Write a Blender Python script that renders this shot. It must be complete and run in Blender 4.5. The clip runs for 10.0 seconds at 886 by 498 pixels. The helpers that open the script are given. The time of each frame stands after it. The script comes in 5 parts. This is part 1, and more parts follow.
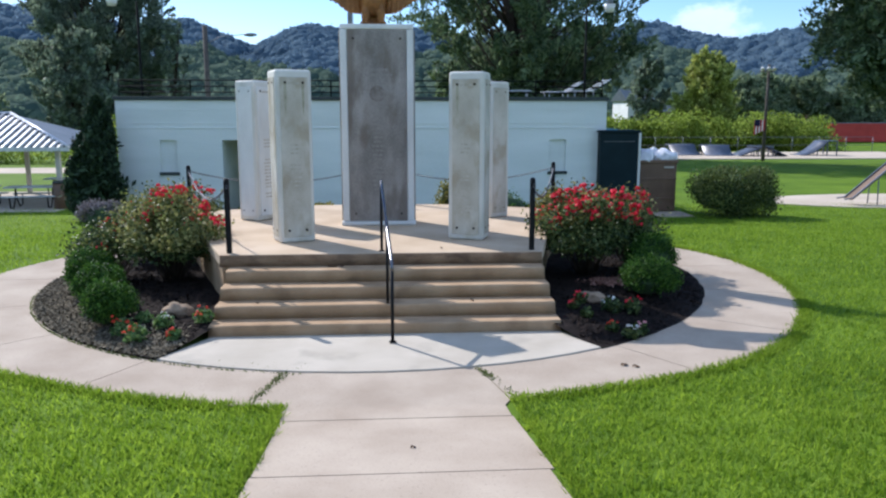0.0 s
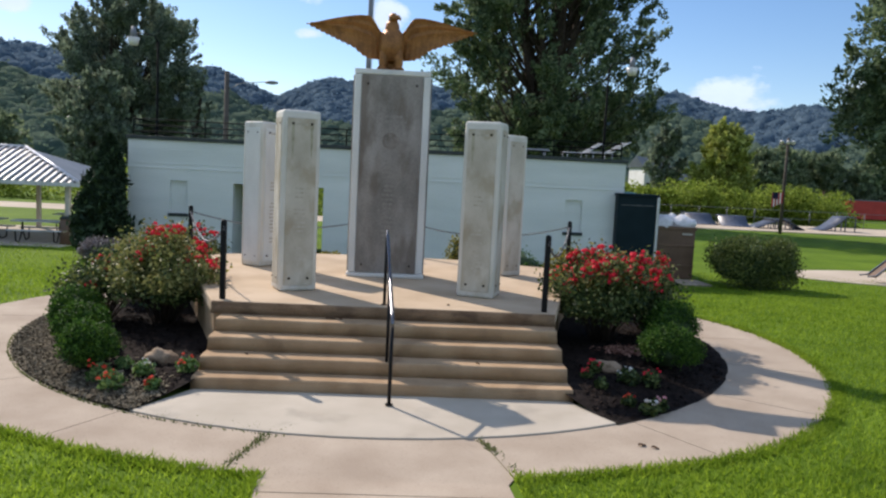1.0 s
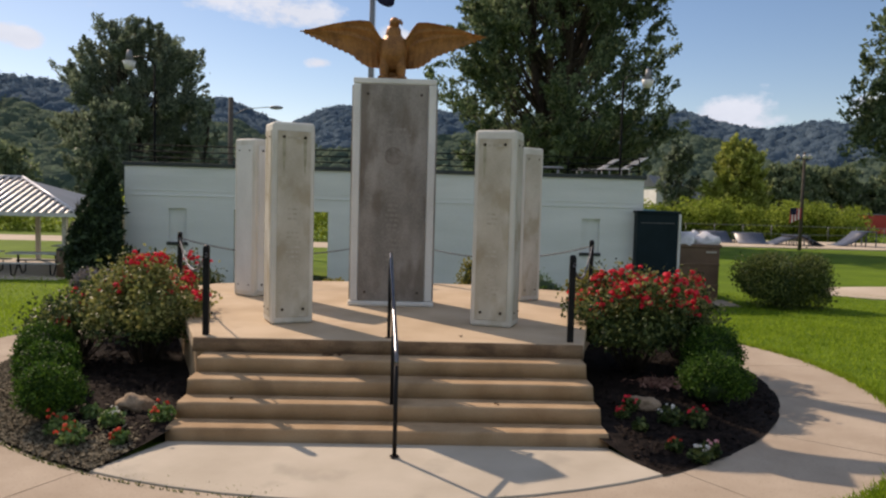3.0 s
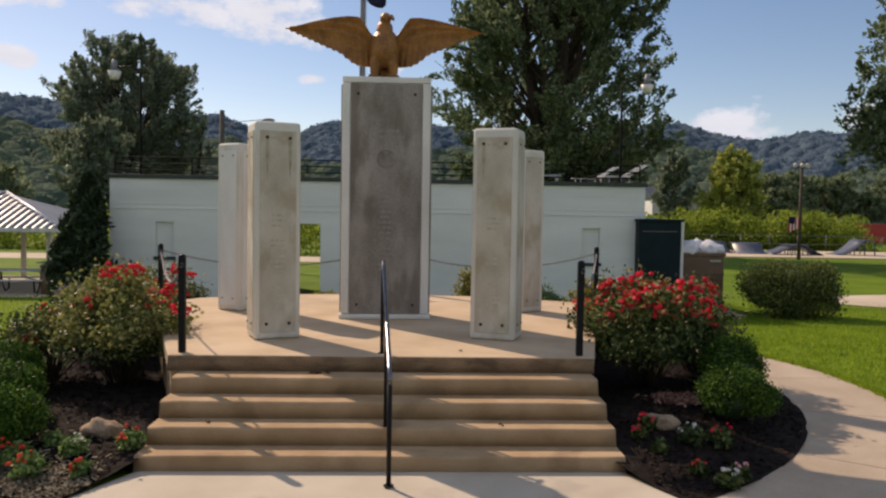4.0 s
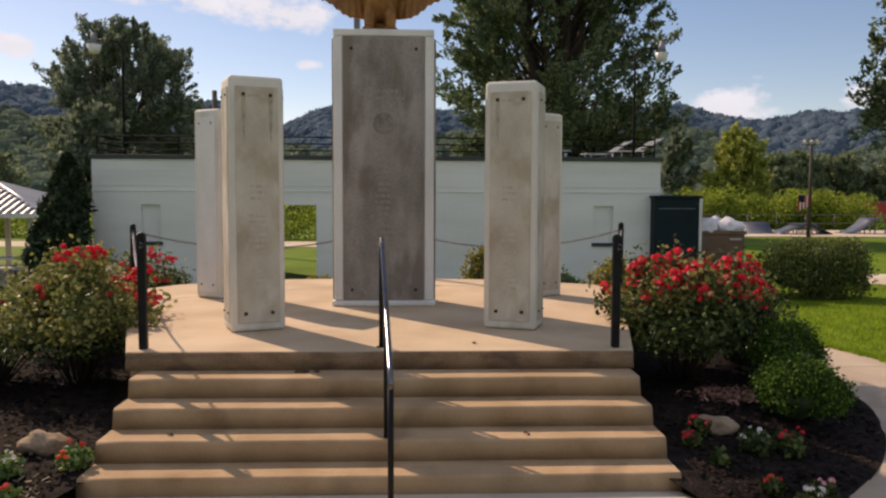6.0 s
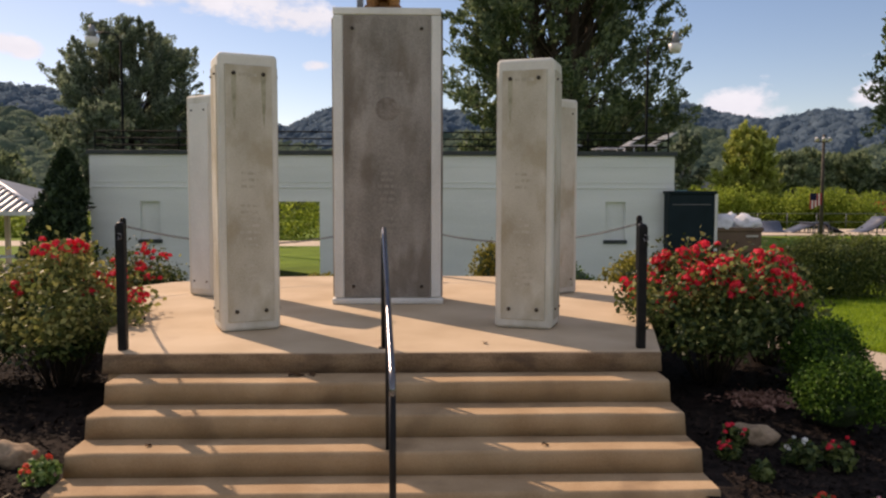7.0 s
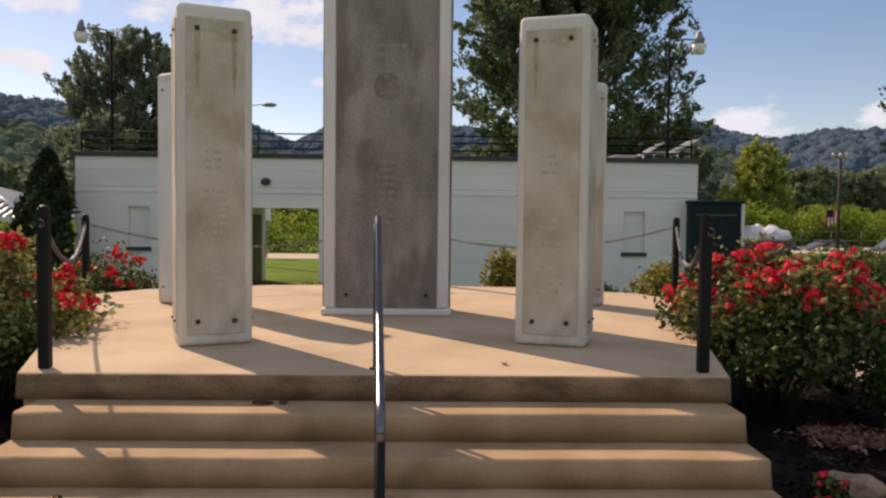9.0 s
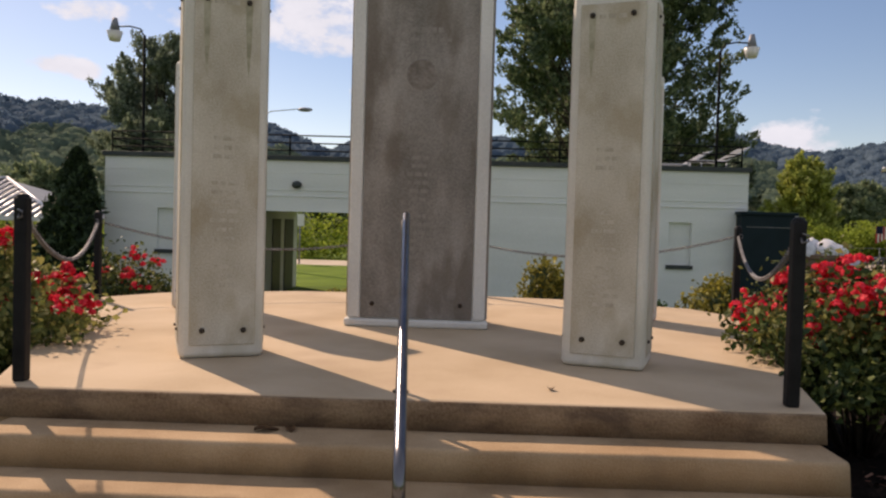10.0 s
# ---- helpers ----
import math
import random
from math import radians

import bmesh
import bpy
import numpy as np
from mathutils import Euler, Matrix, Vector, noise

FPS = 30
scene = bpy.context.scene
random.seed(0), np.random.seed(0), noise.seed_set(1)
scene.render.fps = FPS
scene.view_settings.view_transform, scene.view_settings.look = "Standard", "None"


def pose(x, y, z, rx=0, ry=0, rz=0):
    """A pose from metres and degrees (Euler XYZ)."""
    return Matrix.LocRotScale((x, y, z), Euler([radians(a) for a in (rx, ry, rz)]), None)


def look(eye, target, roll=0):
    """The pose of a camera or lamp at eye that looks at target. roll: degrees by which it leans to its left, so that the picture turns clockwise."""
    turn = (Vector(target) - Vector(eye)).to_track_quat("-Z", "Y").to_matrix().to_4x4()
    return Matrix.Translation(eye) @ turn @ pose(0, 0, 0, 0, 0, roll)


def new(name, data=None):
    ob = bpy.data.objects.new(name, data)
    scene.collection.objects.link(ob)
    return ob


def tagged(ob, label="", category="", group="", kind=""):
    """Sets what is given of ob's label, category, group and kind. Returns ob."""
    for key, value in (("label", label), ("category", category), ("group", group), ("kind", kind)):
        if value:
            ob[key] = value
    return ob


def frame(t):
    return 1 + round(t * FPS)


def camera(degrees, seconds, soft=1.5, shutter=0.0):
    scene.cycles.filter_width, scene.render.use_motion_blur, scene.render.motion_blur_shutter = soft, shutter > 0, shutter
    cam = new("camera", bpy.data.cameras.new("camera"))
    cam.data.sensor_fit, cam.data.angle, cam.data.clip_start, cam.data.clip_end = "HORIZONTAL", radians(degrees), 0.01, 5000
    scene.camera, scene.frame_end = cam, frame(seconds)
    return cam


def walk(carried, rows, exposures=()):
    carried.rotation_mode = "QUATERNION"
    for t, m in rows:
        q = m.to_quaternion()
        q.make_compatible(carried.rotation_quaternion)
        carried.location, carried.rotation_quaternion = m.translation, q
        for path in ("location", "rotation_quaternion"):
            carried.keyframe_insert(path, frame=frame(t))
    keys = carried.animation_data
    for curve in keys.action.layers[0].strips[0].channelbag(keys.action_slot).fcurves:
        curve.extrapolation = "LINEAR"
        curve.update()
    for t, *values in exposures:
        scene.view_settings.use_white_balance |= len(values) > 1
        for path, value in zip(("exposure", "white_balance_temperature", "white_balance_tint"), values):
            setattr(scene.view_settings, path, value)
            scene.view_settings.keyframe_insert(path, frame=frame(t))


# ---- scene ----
cam = camera(60.2, 10.0, soft=2.3)
METRES, EYE, TILT, LEAN, TURN = 6.67, 2.71, 0.0, 0.0, -3.9
ROWS = [
    (0.0, 0.0, 0.0, 0.0, -0.0, -9.75, 0.0),
    (0.5, 0.0083, 0.0545, -0.007, 0.61, -7.71, -1.06),
    (1.0, 0.0065, 0.0983, -0.0159, 1.23, -5.54, -2.86),
    (1.5, 0.0004, 0.1421, -0.0193, 1.61, -4.46, -2.37),
    (2.0, 0.0072, 0.1909, -0.0247, 1.82, -4.07, -1.22),
    (2.5, 0.007, 0.2293, -0.0272, 2.05, -4.12, -1.7),
    (4.0, -0.0002, 0.3792, -0.0525, 1.62, -2.65, -0.92),
    (4.5, -0.0171, 0.4311, -0.061, 1.52, -2.99, -0.64),
    (5.0, -0.0182, 0.4763, -0.0673, 1.61, -3.6, -0.15),
    (5.5, -0.0169, 0.526, -0.0711, 1.53, -3.8, -0.3),
    (7.0, -0.0217, 0.6687, -0.0944, 2.14, -3.78, -0.11),
    (7.5, -0.0259, 0.7119, -0.1024, 2.3, -2.09, -0.7),
    (8.0, -0.0295, 0.762, -0.1075, 2.44, -2.26, -0.29),
    (8.5, -0.0267, 0.8202, -0.121, 2.61, -2.15, -0.33),
    (9.0, -0.0323, 0.8674, -0.1289, 2.63, -2.54, -0.63),
    (9.5, -0.0386, 0.9235, -0.1309, 2.74, -3.38, -0.6),
    (10.0, -0.0413, 0.9788, -0.1394, 5.22, -1.86, -1.65),
]
EXPOSURES = [
    (0.0, 0.53, 5650, 14), (1.0, 0.28, 6450, 16), (2.5, 0.03, 7400, 20), (5.0, 0.05, 8250, 25), (7.5, 0.19, 8350, 27), (10.0, 0.10, 8250, 26),
]
walk(cam, [(t, pose(0, 0, EYE, TILT, LEAN, TURN) @ pose(METRES * x, METRES * y, METRES * z, 90 + pitch, roll, yaw)) for t, x, y, z, yaw, pitch, roll in ROWS],
     exposures=EXPOSURES)

# ---- world, sun ----
SUN_DIR = Vector((-0.82, 0.97, 1.0)).normalized()      # towards the sun
world = bpy.data.worlds.new("sky")
scene.world = world
world.use_nodes = True
wn, wl = world.node_tree.nodes, world.node_tree.links
wn.clear()
w_out, w_bg = wn.new("ShaderNodeOutputWorld"), wn.new("ShaderNodeBackground")
sky = wn.new("ShaderNodeTexSky")
sky.sky_type, sky.sun_disc = "NISHITA", False
sky.sun_elevation = math.asin(SUN_DIR.z)
sky.sun_rotation = math.atan2(SUN_DIR.x, SUN_DIR.y)
sky.air_density, sky.dust_density, sky.ozone_density = 0.9, 0.25, 1.8
def w_math(op, a, b=0.0, c=0.0):
    t = wn.new("ShaderNodeMath")
    t.operation = op
    for i, v in enumerate((a, b, c)):
        if isinstance(v, (int, float)):
            t.inputs[i].default_value = v
        else:
            wl.new(v, t.inputs[i])
    return t.outputs[0]


def w_noise(scale, detail, rough, stretch):
    mp, t = wn.new("ShaderNodeMapping"), wn.new("ShaderNodeTexNoise")
    mp.inputs["Scale"].default_value = (1.0, 1.0, stretch)
    t.inputs["Scale"].default_value, t.inputs["Detail"].default_value, t.inputs["Roughness"].default_value = scale, detail, rough
    wl.new(w_co.outputs["Generated"], mp.inputs["Vector"])
    wl.new(mp.outputs[0], t.inputs["Vector"])
    return t.outputs["Fac"]


# cumulus banks: bearing, height, half width, half height in degrees
CLOUDS = [(22.6, 6.1, 4.6, 2.0), (30.7, 6.9, 1.9, 1.3), (-9.0, 12.7, 4.9, 1.7), (-26.8, 9.6, 2.0, 0.9), (-22.8, 12.2, 3.1, 0.6), (-7.4, 9.6, 1.5, 0.6), (-2.1, 11.2, 2.5, 1.6), (-11.1, 14.6, 4.8, 2.9), (-17.5, 14.0, 7.5, 1.9), (-28.6, 9.8, 2.9, 0.9), (-25.9, 13.4, 3.9, 1.1)]
w_co, w_sep = wn.new("ShaderNodeTexCoord"), wn.new("ShaderNodeSeparateXYZ")
wl.new(w_co.outputs["Generated"], w_sep.inputs[0])
w_az = w_math("ARCTAN2", w_sep.outputs[0], w_sep.outputs[1])
w_el = w_math("ARCSINE", w_sep.outputs[2])
w_bank = 0.0
for c_az, c_el, c_w, c_h in CLOUDS:
    du = w_math("DIVIDE", w_math("SUBTRACT", w_az, radians(c_az)), radians(c_w))
    dv = w_math("DIVIDE", w_math("SUBTRACT", w_el, radians(c_el)), radians(c_h))
    inside = w_math("SUBTRACT", 1.0, w_math("ADD", w_math("MULTIPLY", du, du), w_math("MULTIPLY", dv, dv)))
    w_bank = w_math("MAXIMUM", w_bank, inside)
w_unseen_cloud = w_math("MULTIPLY", w_math("MINIMUM", w_math("MAXIMUM", w_math("SUBTRACT", 0.75, w_sep.outputs[1]), 0.0), 0.5), 0.56)
w_bank = w_math("MAXIMUM", w_math("MULTIPLY", w_bank, 0.40), w_unseen_cloud)      # broken cloud added out of view, to whiten the skylight
w_fluff = w_noise(15.0, 9.0, 0.62, 1.7)
w_thin = w_math("MULTIPLY", w_noise(4.0, 6.0, 0.55, 3.0), 0.22)
w_ramp = wn.new("ShaderNodeValToRGB")
w_ramp.color_ramp.elements[0].position, w_ramp.color_ramp.elements[1].position = 0.63, 0.77
w_shade = wn.new("ShaderNodeMix")
w_shade.data_type = "RGBA"
w_shade.inputs[6].default_value, w_shade.inputs[7].default_value = (4.2, 5.3, 6.8, 1.0), (6.3, 7.6, 9.2, 1.0)
w_mix = wn.new("ShaderNodeMix")
w_mix.data_type = "RGBA"
wl.new(w_math("MULTIPLY", w_math("ADD", w_math("ADD", w_bank, w_math("MULTIPLY", w_fluff, 1.2)), w_thin), 0.7), w_ramp.inputs["Fac"])
wl.new(w_fluff, w_shade.inputs[0])
wl.new(w_shade.outputs[2], w_mix.inputs[7])
wl.new(w_ramp.outputs["Color"], w_mix.inputs[0])
w_sat = wn.new("ShaderNodeHueSaturation")
w_sat.inputs["Saturation"].default_value = 1.18
wl.new(sky.outputs[0], w_sat.inputs["Color"])
wl.new(w_sat.outputs[0], w_mix.inputs[6])
wl.new(w_mix.outputs[2], w_bg.inputs["Color"])
wl.new(w_bg.outputs[0], w_out.inputs["Surface"])
w_bg.inputs["Strength"].default_value = 0.118
sun = new("sun", bpy.data.lights.new("sun", "SUN"))
sun.data.energy, sun.data.angle, sun.data.color = 4.35, radians(0.6), (1.0, 0.91, 0.78)
sun.matrix_world = look(SUN_DIR * 60, (0, 0, 0))


# ---- materials ----
def mat(name, dark, light, scale=6.0, rough=0.8, metal=0.0, bump=0.0, fine=60.0, spots=None, spread=(0.35, 0.65), spec=0.5,
        stretch=(1, 1, 1), vary=0.0, trans=0.0, island=0.0, grain=None, relief=0.02):
    """Two tones mixed by broad and fine noise, with relief; vary: by object; island: by loose piece; trans: light through a leaf."""
    m = bpy.data.materials.new(name)
    m.use_nodes = True
    n, l = m.node_tree.nodes, m.node_tree.links
    b = n["Principled BSDF"]
    b.inputs["Roughness"].default_value, b.inputs["Metallic"].default_value = rough, metal
    b.inputs["Specular IOR Level"].default_value = spec
    co, mp = n.new("ShaderNodeTexCoord"), n.new("ShaderNodeMapping")
    mp.inputs["Scale"].default_value = stretch
    l.new(co.outputs["Object"], mp.inputs["Vector"])

    def noise_tex(s, d, plain=False):
        t = n.new("ShaderNodeTexNoise")
        t.inputs["Scale"].default_value, t.inputs["Detail"].default_value = s, d
        l.new(co.outputs["Object"] if plain else mp.outputs[0], t.inputs["Vector"])
        return t.outputs["Fac"]

    def mth(op, a, c):
        t = n.new("ShaderNodeMath")
        t.operation = op
        for i, v in ((0, a), (1, c)):
            if isinstance(v, (int, float)):
                t.inputs[i].default_value = v
            else:
                l.new(v, t.inputs[i])
        return t.outputs[0]

    broad, small = noise_tex(scale, 4), noise_tex(fine, 3, grain is None)
    fac = mth("ADD", mth("MULTIPLY", broad, 0.65), mth("MULTIPLY", small, 0.35))
    if vary:
        oi = n.new("ShaderNodeObjectInfo")
        fac = mth("ADD", fac, mth("MULTIPLY", mth("SUBTRACT", oi.outputs["Random"], 0.5), vary))
    if island:
        ge = n.new("ShaderNodeNewGeometry")
        fac = mth("ADD", fac, mth("MULTIPLY", mth("SUBTRACT", ge.outputs["Random Per Island"], 0.5), island))
    r = n.new("ShaderNodeValToRGB")
    e = r.color_ramp.elements
    e[0].position, e[1].position = spread
    e[0].color, e[1].color = (*dark, 1), (*light, 1)
    l.new(fac, r.inputs["Fac"])
    colour = r.outputs["Color"]
    if spots:
        sr = n.new("ShaderNodeValToRGB")
        sr.color_ramp.elements[0].position, sr.color_ramp.elements[1].position = spots[2], spots[2] + 0.12
        l.new(noise_tex(spots[1], 6), sr.inputs["Fac"])
        mx = n.new("ShaderNodeMix")
        mx.data_type = "RGBA"
        mx.inputs[7].default_value = (*spots[0], 1)
        l.new(mth("MULTIPLY", sr.outputs["Color"], spots[3]), mx.inputs[0])
        l.new(colour, mx.inputs[6])
        colour = mx.outputs[2]
    l.new(colour, b.inputs["Base Color"])
    if bump:
        bp = n.new("ShaderNodeBump")
        bp.inputs["Strength"].default_value, bp.inputs["Distance"].default_value = min(bump, 1.0), relief
        l.new(small, bp.inputs["Height"])
        l.new(bp.outputs[0], b.inputs["Normal"])
    if trans:
        tr = n.new("ShaderNodeBsdfTranslucent")
        l.new(colour, tr.inputs["Color"])
        ms = n.new("ShaderNodeMixShader")
        ms.inputs[0].default_value = trans
        l.new(b.outputs[0], ms.inputs[1])
        l.new(tr.outputs[0], ms.inputs[2])
        l.new(ms.outputs[0], n["Material Output"].inputs["Surface"])
    return m


M = {}
M["lawn"] = mat("lawn", (0.065, 0.12, 0.008), (0.125, 0.20, 0.015), 0.5, 0.9, 0, 0.6, 45, spec=0.1, spots=((0.14, 0.17, 0.04), 1.3, 0.62, 0.4))
M["blade"] = mat("blade", (0.13, 0.22, 0.012), (0.28, 0.39, 0.035), 2.0, 0.6, spec=0.2, trans=0.6, island=0.4)
M["walk"] = mat("walk", (0.33, 0.262, 0.195), (0.46, 0.382, 0.295), 1.2, 0.9, 0, 0.25, 130, spec=0.2, spots=((0.17, 0.14, 0.11), 48, 0.60, 0.55))
M["apron"] = mat("apron", (0.40, 0.35, 0.275), (0.50, 0.445, 0.36), 1.5, 0.9, 0, 0.15, 120, spec=0.2, spots=((0.30, 0.27, 0.22), 1.6, 0.58, 0.5))
M["step"] = mat("step", (0.30, 0.194, 0.106), (0.45, 0.318, 0.195), 2.5, 0.88, 0, 0.2, 110, spec=0.2, spots=((0.19, 0.125, 0.075), 2.4, 0.58, 0.55))
M["deck"] = mat("deck", (0.42, 0.315, 0.205), (0.55, 0.43, 0.30), 1.3, 0.9, 0, 0.15, 120, spec=0.2, spots=((0.38, 0.27, 0.19), 1.8, 0.62, 0.4))
M["pillar"] = mat("pillar", (0.52, 0.495, 0.43), (0.71, 0.69, 0.62), 1.8, 0.75, 0, 0.06, 120, spec=0.3, stretch=(1, 1, 0.4), spots=((0.42, 0.385, 0.28), 2.3, 0.54, 0.5))
M["slab"] = mat("slab", (0.37, 0.33, 0.255), (0.60, 0.565, 0.48), 2.4, 0.8, 0, 0.14, 90, spec=0.25, spread=(0.36, 0.62), stretch=(1, 1, 0.6), spots=((0.30, 0.235, 0.135), 3.4, 0.50, 0.48))
M["grey_slab"] = mat("grey_slab", (0.165, 0.15, 0.132), (0.36, 0.33, 0.295), 1.9, 0.75, 0, 0.08, 70, spec=0.2, spread=(0.36, 0.64), stretch=(1.3, 1, 0.5), spots=((0.12, 0.092, 0.068), 2.4, 0.50, 0.6))
M["frame_white"] = mat("frame_white", (0.55, 0.55, 0.52), (0.74, 0.74, 0.70), 2.0, 0.7, 0, 0.08, 70, spec=0.3, stretch=(1, 1, 0.4))
M["bolt"] = mat("bolt", (0.02, 0.016, 0.012), (0.07, 0.05, 0.035), 30, 0.6, 0.4)
M["black"] = mat("black", (0.006, 0.006, 0.007), (0.014, 0.014, 0.015), 8, 0.5, 0.0, 0.05, 60, spec=0.15)
M["steel"] = mat("steel", (0.13, 0.13, 0.135), (0.24, 0.24, 0.25), 12, 0.5, 0.7)
M["bronze"] = mat("bronze", (0.17, 0.072, 0.022), (0.38, 0.17, 0.05), 5, 0.5, 0.45, 0.35, 40, spec=0.5)
M["bwall"] = mat("bwall", (0.60, 0.63, 0.60), (0.71, 0.735, 0.71), 0.7, 0.8, 0, 0.12, 25, spec=0.3, stretch=(0.5, 1, 2.5))
M["coping"] = mat("coping", (0.014, 0.022, 0.022), (0.03, 0.042, 0.042), 3, 0.6)
M["door_dark"] = mat("door_dark", (0.02, 0.026, 0.026), (0.05, 0.055, 0.05), 3, 0.5)
M["tan"] = mat("tan", (0.36, 0.33, 0.27), (0.46, 0.42, 0.35), 2, 0.7)
M["green_box"] = mat("green_box", (0.003, 0.012, 0.016), (0.007, 0.02, 0.026), 2, 0.55, 0.0, 0.06, 30, spec=0.15)
M["brown_box"] = mat("brown_box", (0.10, 0.058, 0.032), (0.17, 0.10, 0.06), 2, 0.6, 0, 0.1, 30)
M["bag"] = mat("bag", (0.70, 0.70, 0.72), (0.86, 0.86, 0.88), 6, 0.35, 0, 0.2, 20, trans=0.2)
M["mulch"] = mat("mulch", (0.006, 0.0045, 0.004), (0.026, 0.019, 0.016), 9, 0.95, 0, 1.0, 45, spec=0.1)
M["chip"] = mat("chip", (0.006, 0.0045, 0.004), (0.034, 0.023, 0.018), 9, 0.95, spec=0.1, island=0.9)
M["red_chip"] = mat("red_chip", (0.17, 0.08, 0.06), (0.38, 0.22, 0.17), 12, 0.95, 0, 0.8, 40, spec=0.1, island=0.8)
M["rock"] = mat("rock", (0.17, 0.118, 0.075), (0.35, 0.26, 0.175), 5, 0.9, 0, 0.6, 30, spec=0.2)
M["bark"] = mat("bark", (0.035, 0.026, 0.02), (0.10, 0.08, 0.062), 4, 0.95, 0, 0.8, 25, spec=0.1, stretch=(3, 3, 0.6))
M["rose_leaf"] = mat("rose_leaf", (0.024, 0.047, 0.014), (0.115, 0.148, 0.043), 3, 0.5, spec=0.2, trans=0.2, island=0.8)
M["rose_new"] = mat("rose_new", (0.125, 0.15, 0.042), (0.31, 0.30, 0.10), 3, 0.5, spec=0.25, trans=0.35, island=0.8)
M["petal"] = mat("petal", (0.70, 0.012, 0.032), (0.95, 0.06, 0.10), 5, 0.6, spec=0.3, trans=0.35, island=0.8)
M["coral"] = mat("coral", (0.62, 0.05, 0.025), (0.85, 0.12, 0.06), 5, 0.6, spec=0.3, trans=0.35, island=0.8)
M["pink"] = mat("pink", (0.62, 0.20, 0.24), (0.85, 0.45, 0.46), 5, 0.6, spec=0.3, trans=0.3, island=0.8)
M["white_petal"] = mat("white_petal", (0.60, 0.58, 0.54), (0.85, 0.84, 0.80), 5, 0.6, spec=0.3, trans=0.3, island=0.8)
M["boxwood"] = mat("boxwood", (0.018, 0.055, 0.008), (0.085, 0.175, 0.02), 3, 0.6, spec=0.2, trans=0.25, island=0.8)
M["hedge"] = mat("hedge", (0.045, 0.07, 0.018), (0.15, 0.185, 0.045), 2, 0.6, spec=0.3, trans=0.3, island=0.8)
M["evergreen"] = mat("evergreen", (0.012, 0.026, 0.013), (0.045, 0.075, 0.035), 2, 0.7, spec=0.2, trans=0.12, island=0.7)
M["lavender"] = mat("lavender", (0.13, 0.11, 0.115), (0.28, 0.255, 0.255), 3, 0.8, spec=0.2, trans=0.2, island=0.8)
M["yellow_shrub"] = mat("yellow_shrub", (0.12, 0.12, 0.02), (0.32, 0.28, 0.05), 3, 0.6, spec=0.3, trans=0.35, island=0.8)
M["bed_leaf"] = mat("bed_leaf", (0.06, 0.13, 0.03), (0.20, 0.30, 0.09), 3, 0.5, spec=0.4, trans=0.35, island=0.8)
# Leaf tone of the far field trees, lightened to include distance haze.
M["field_leaf"] = mat("field_leaf", (0.12, 0.165, 0.095), (0.27, 0.33, 0.18), 0.5, 0.6, spec=0.2, trans=0.45, island=0.6)
M["tree_leaf"] = mat("tree_leaf", (0.07, 0.112, 0.058), (0.205, 0.265, 0.135), 0.5, 0.6, spec=0.3, trans=0.45, island=0.7)
M["tree_leaf_b"] = mat("tree_leaf_b", (0.105, 0.142, 0.10), (0.24, 0.295, 0.195), 0.5, 0.6, spec=0.3, trans=0.45, island=0.7)
M["lime_leaf"] = mat("lime_leaf", (0.20, 0.245, 0.05), (0.46, 0.49, 0.12), 0.5, 0.6, spec=0.3, trans=0.4, island=0.6)
M["vine"] = mat("vine", (0.13, 0.19, 0.02), (0.34, 0.42, 0.07), 0.4, 0.7, spec=0.2, trans=0.4, island=0.7)
# Ridge colours blued and lightened to stand in for haze, low slopes least.
M["far_wood_hazed"] = mat("far_wood_hazed", (0.095, 0.155, 0.215), (0.145, 0.212, 0.265), 0.012, 0.95, 0, 1.0, 0.55, spec=0.02, trans=0.45, island=0.25, relief=0.9)
M["low_wood_hazed"] = mat("low_wood_hazed", (0.085, 0.132, 0.105), (0.150, 0.205, 0.140), 0.012, 0.95, 0, 1.0, 0.55, spec=0.02, trans=0.45, island=0.35, relief=0.9)
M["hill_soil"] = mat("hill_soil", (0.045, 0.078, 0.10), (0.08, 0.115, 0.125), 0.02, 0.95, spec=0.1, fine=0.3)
M["sand"] = mat("sand", (0.42, 0.35, 0.27), (0.55, 0.47, 0.37), 0.4, 0.95, 0, 0.2, 20, spec=0.1)
M["roof_metal"] = mat("roof_metal", (0.40, 0.41, 0.43), (0.56, 0.57, 0.60), 1, 0.4, 0.3, 0.05, 20)
M["roof_dark"] = mat("roof_dark", (0.07, 0.09, 0.10), (0.12, 0.14, 0.15), 1, 0.45, 0.3)
M["lumber"] = mat("lumber", (0.40, 0.38, 0.33), (0.55, 0.52, 0.46), 3, 0.8, stretch=(3, 3, 0.5))
M["table_top"] = mat("table_top", (0.34, 0.36, 0.36), (0.50, 0.52, 0.52), 3, 0.6)
M["ramp"] = mat("ramp", (0.05, 0.06, 0.085), (0.10, 0.115, 0.15), 2, 0.4)
M["ramp_light"] = mat("ramp_light", (0.40, 0.42, 0.45), (0.55, 0.57, 0.60), 2, 0.4)
M["red_paint"] = mat("red_paint", (0.42, 0.03, 0.02), (0.60, 0.06, 0.04), 0.6, 0.55)
M["pole_wood"] = mat("pole_wood", (0.05, 0.042, 0.036), (0.11, 0.09, 0.075), 3, 0.9)
M["lamp_glass"] = mat("lamp_glass", (0.72, 0.72, 0.70), (0.86, 0.86, 0.84), 4, 0.3, trans=0.3)
M["house_white"] = mat("house_white", (0.66, 0.66, 0.64), (0.80, 0.80, 0.78), 0.5, 0.8)
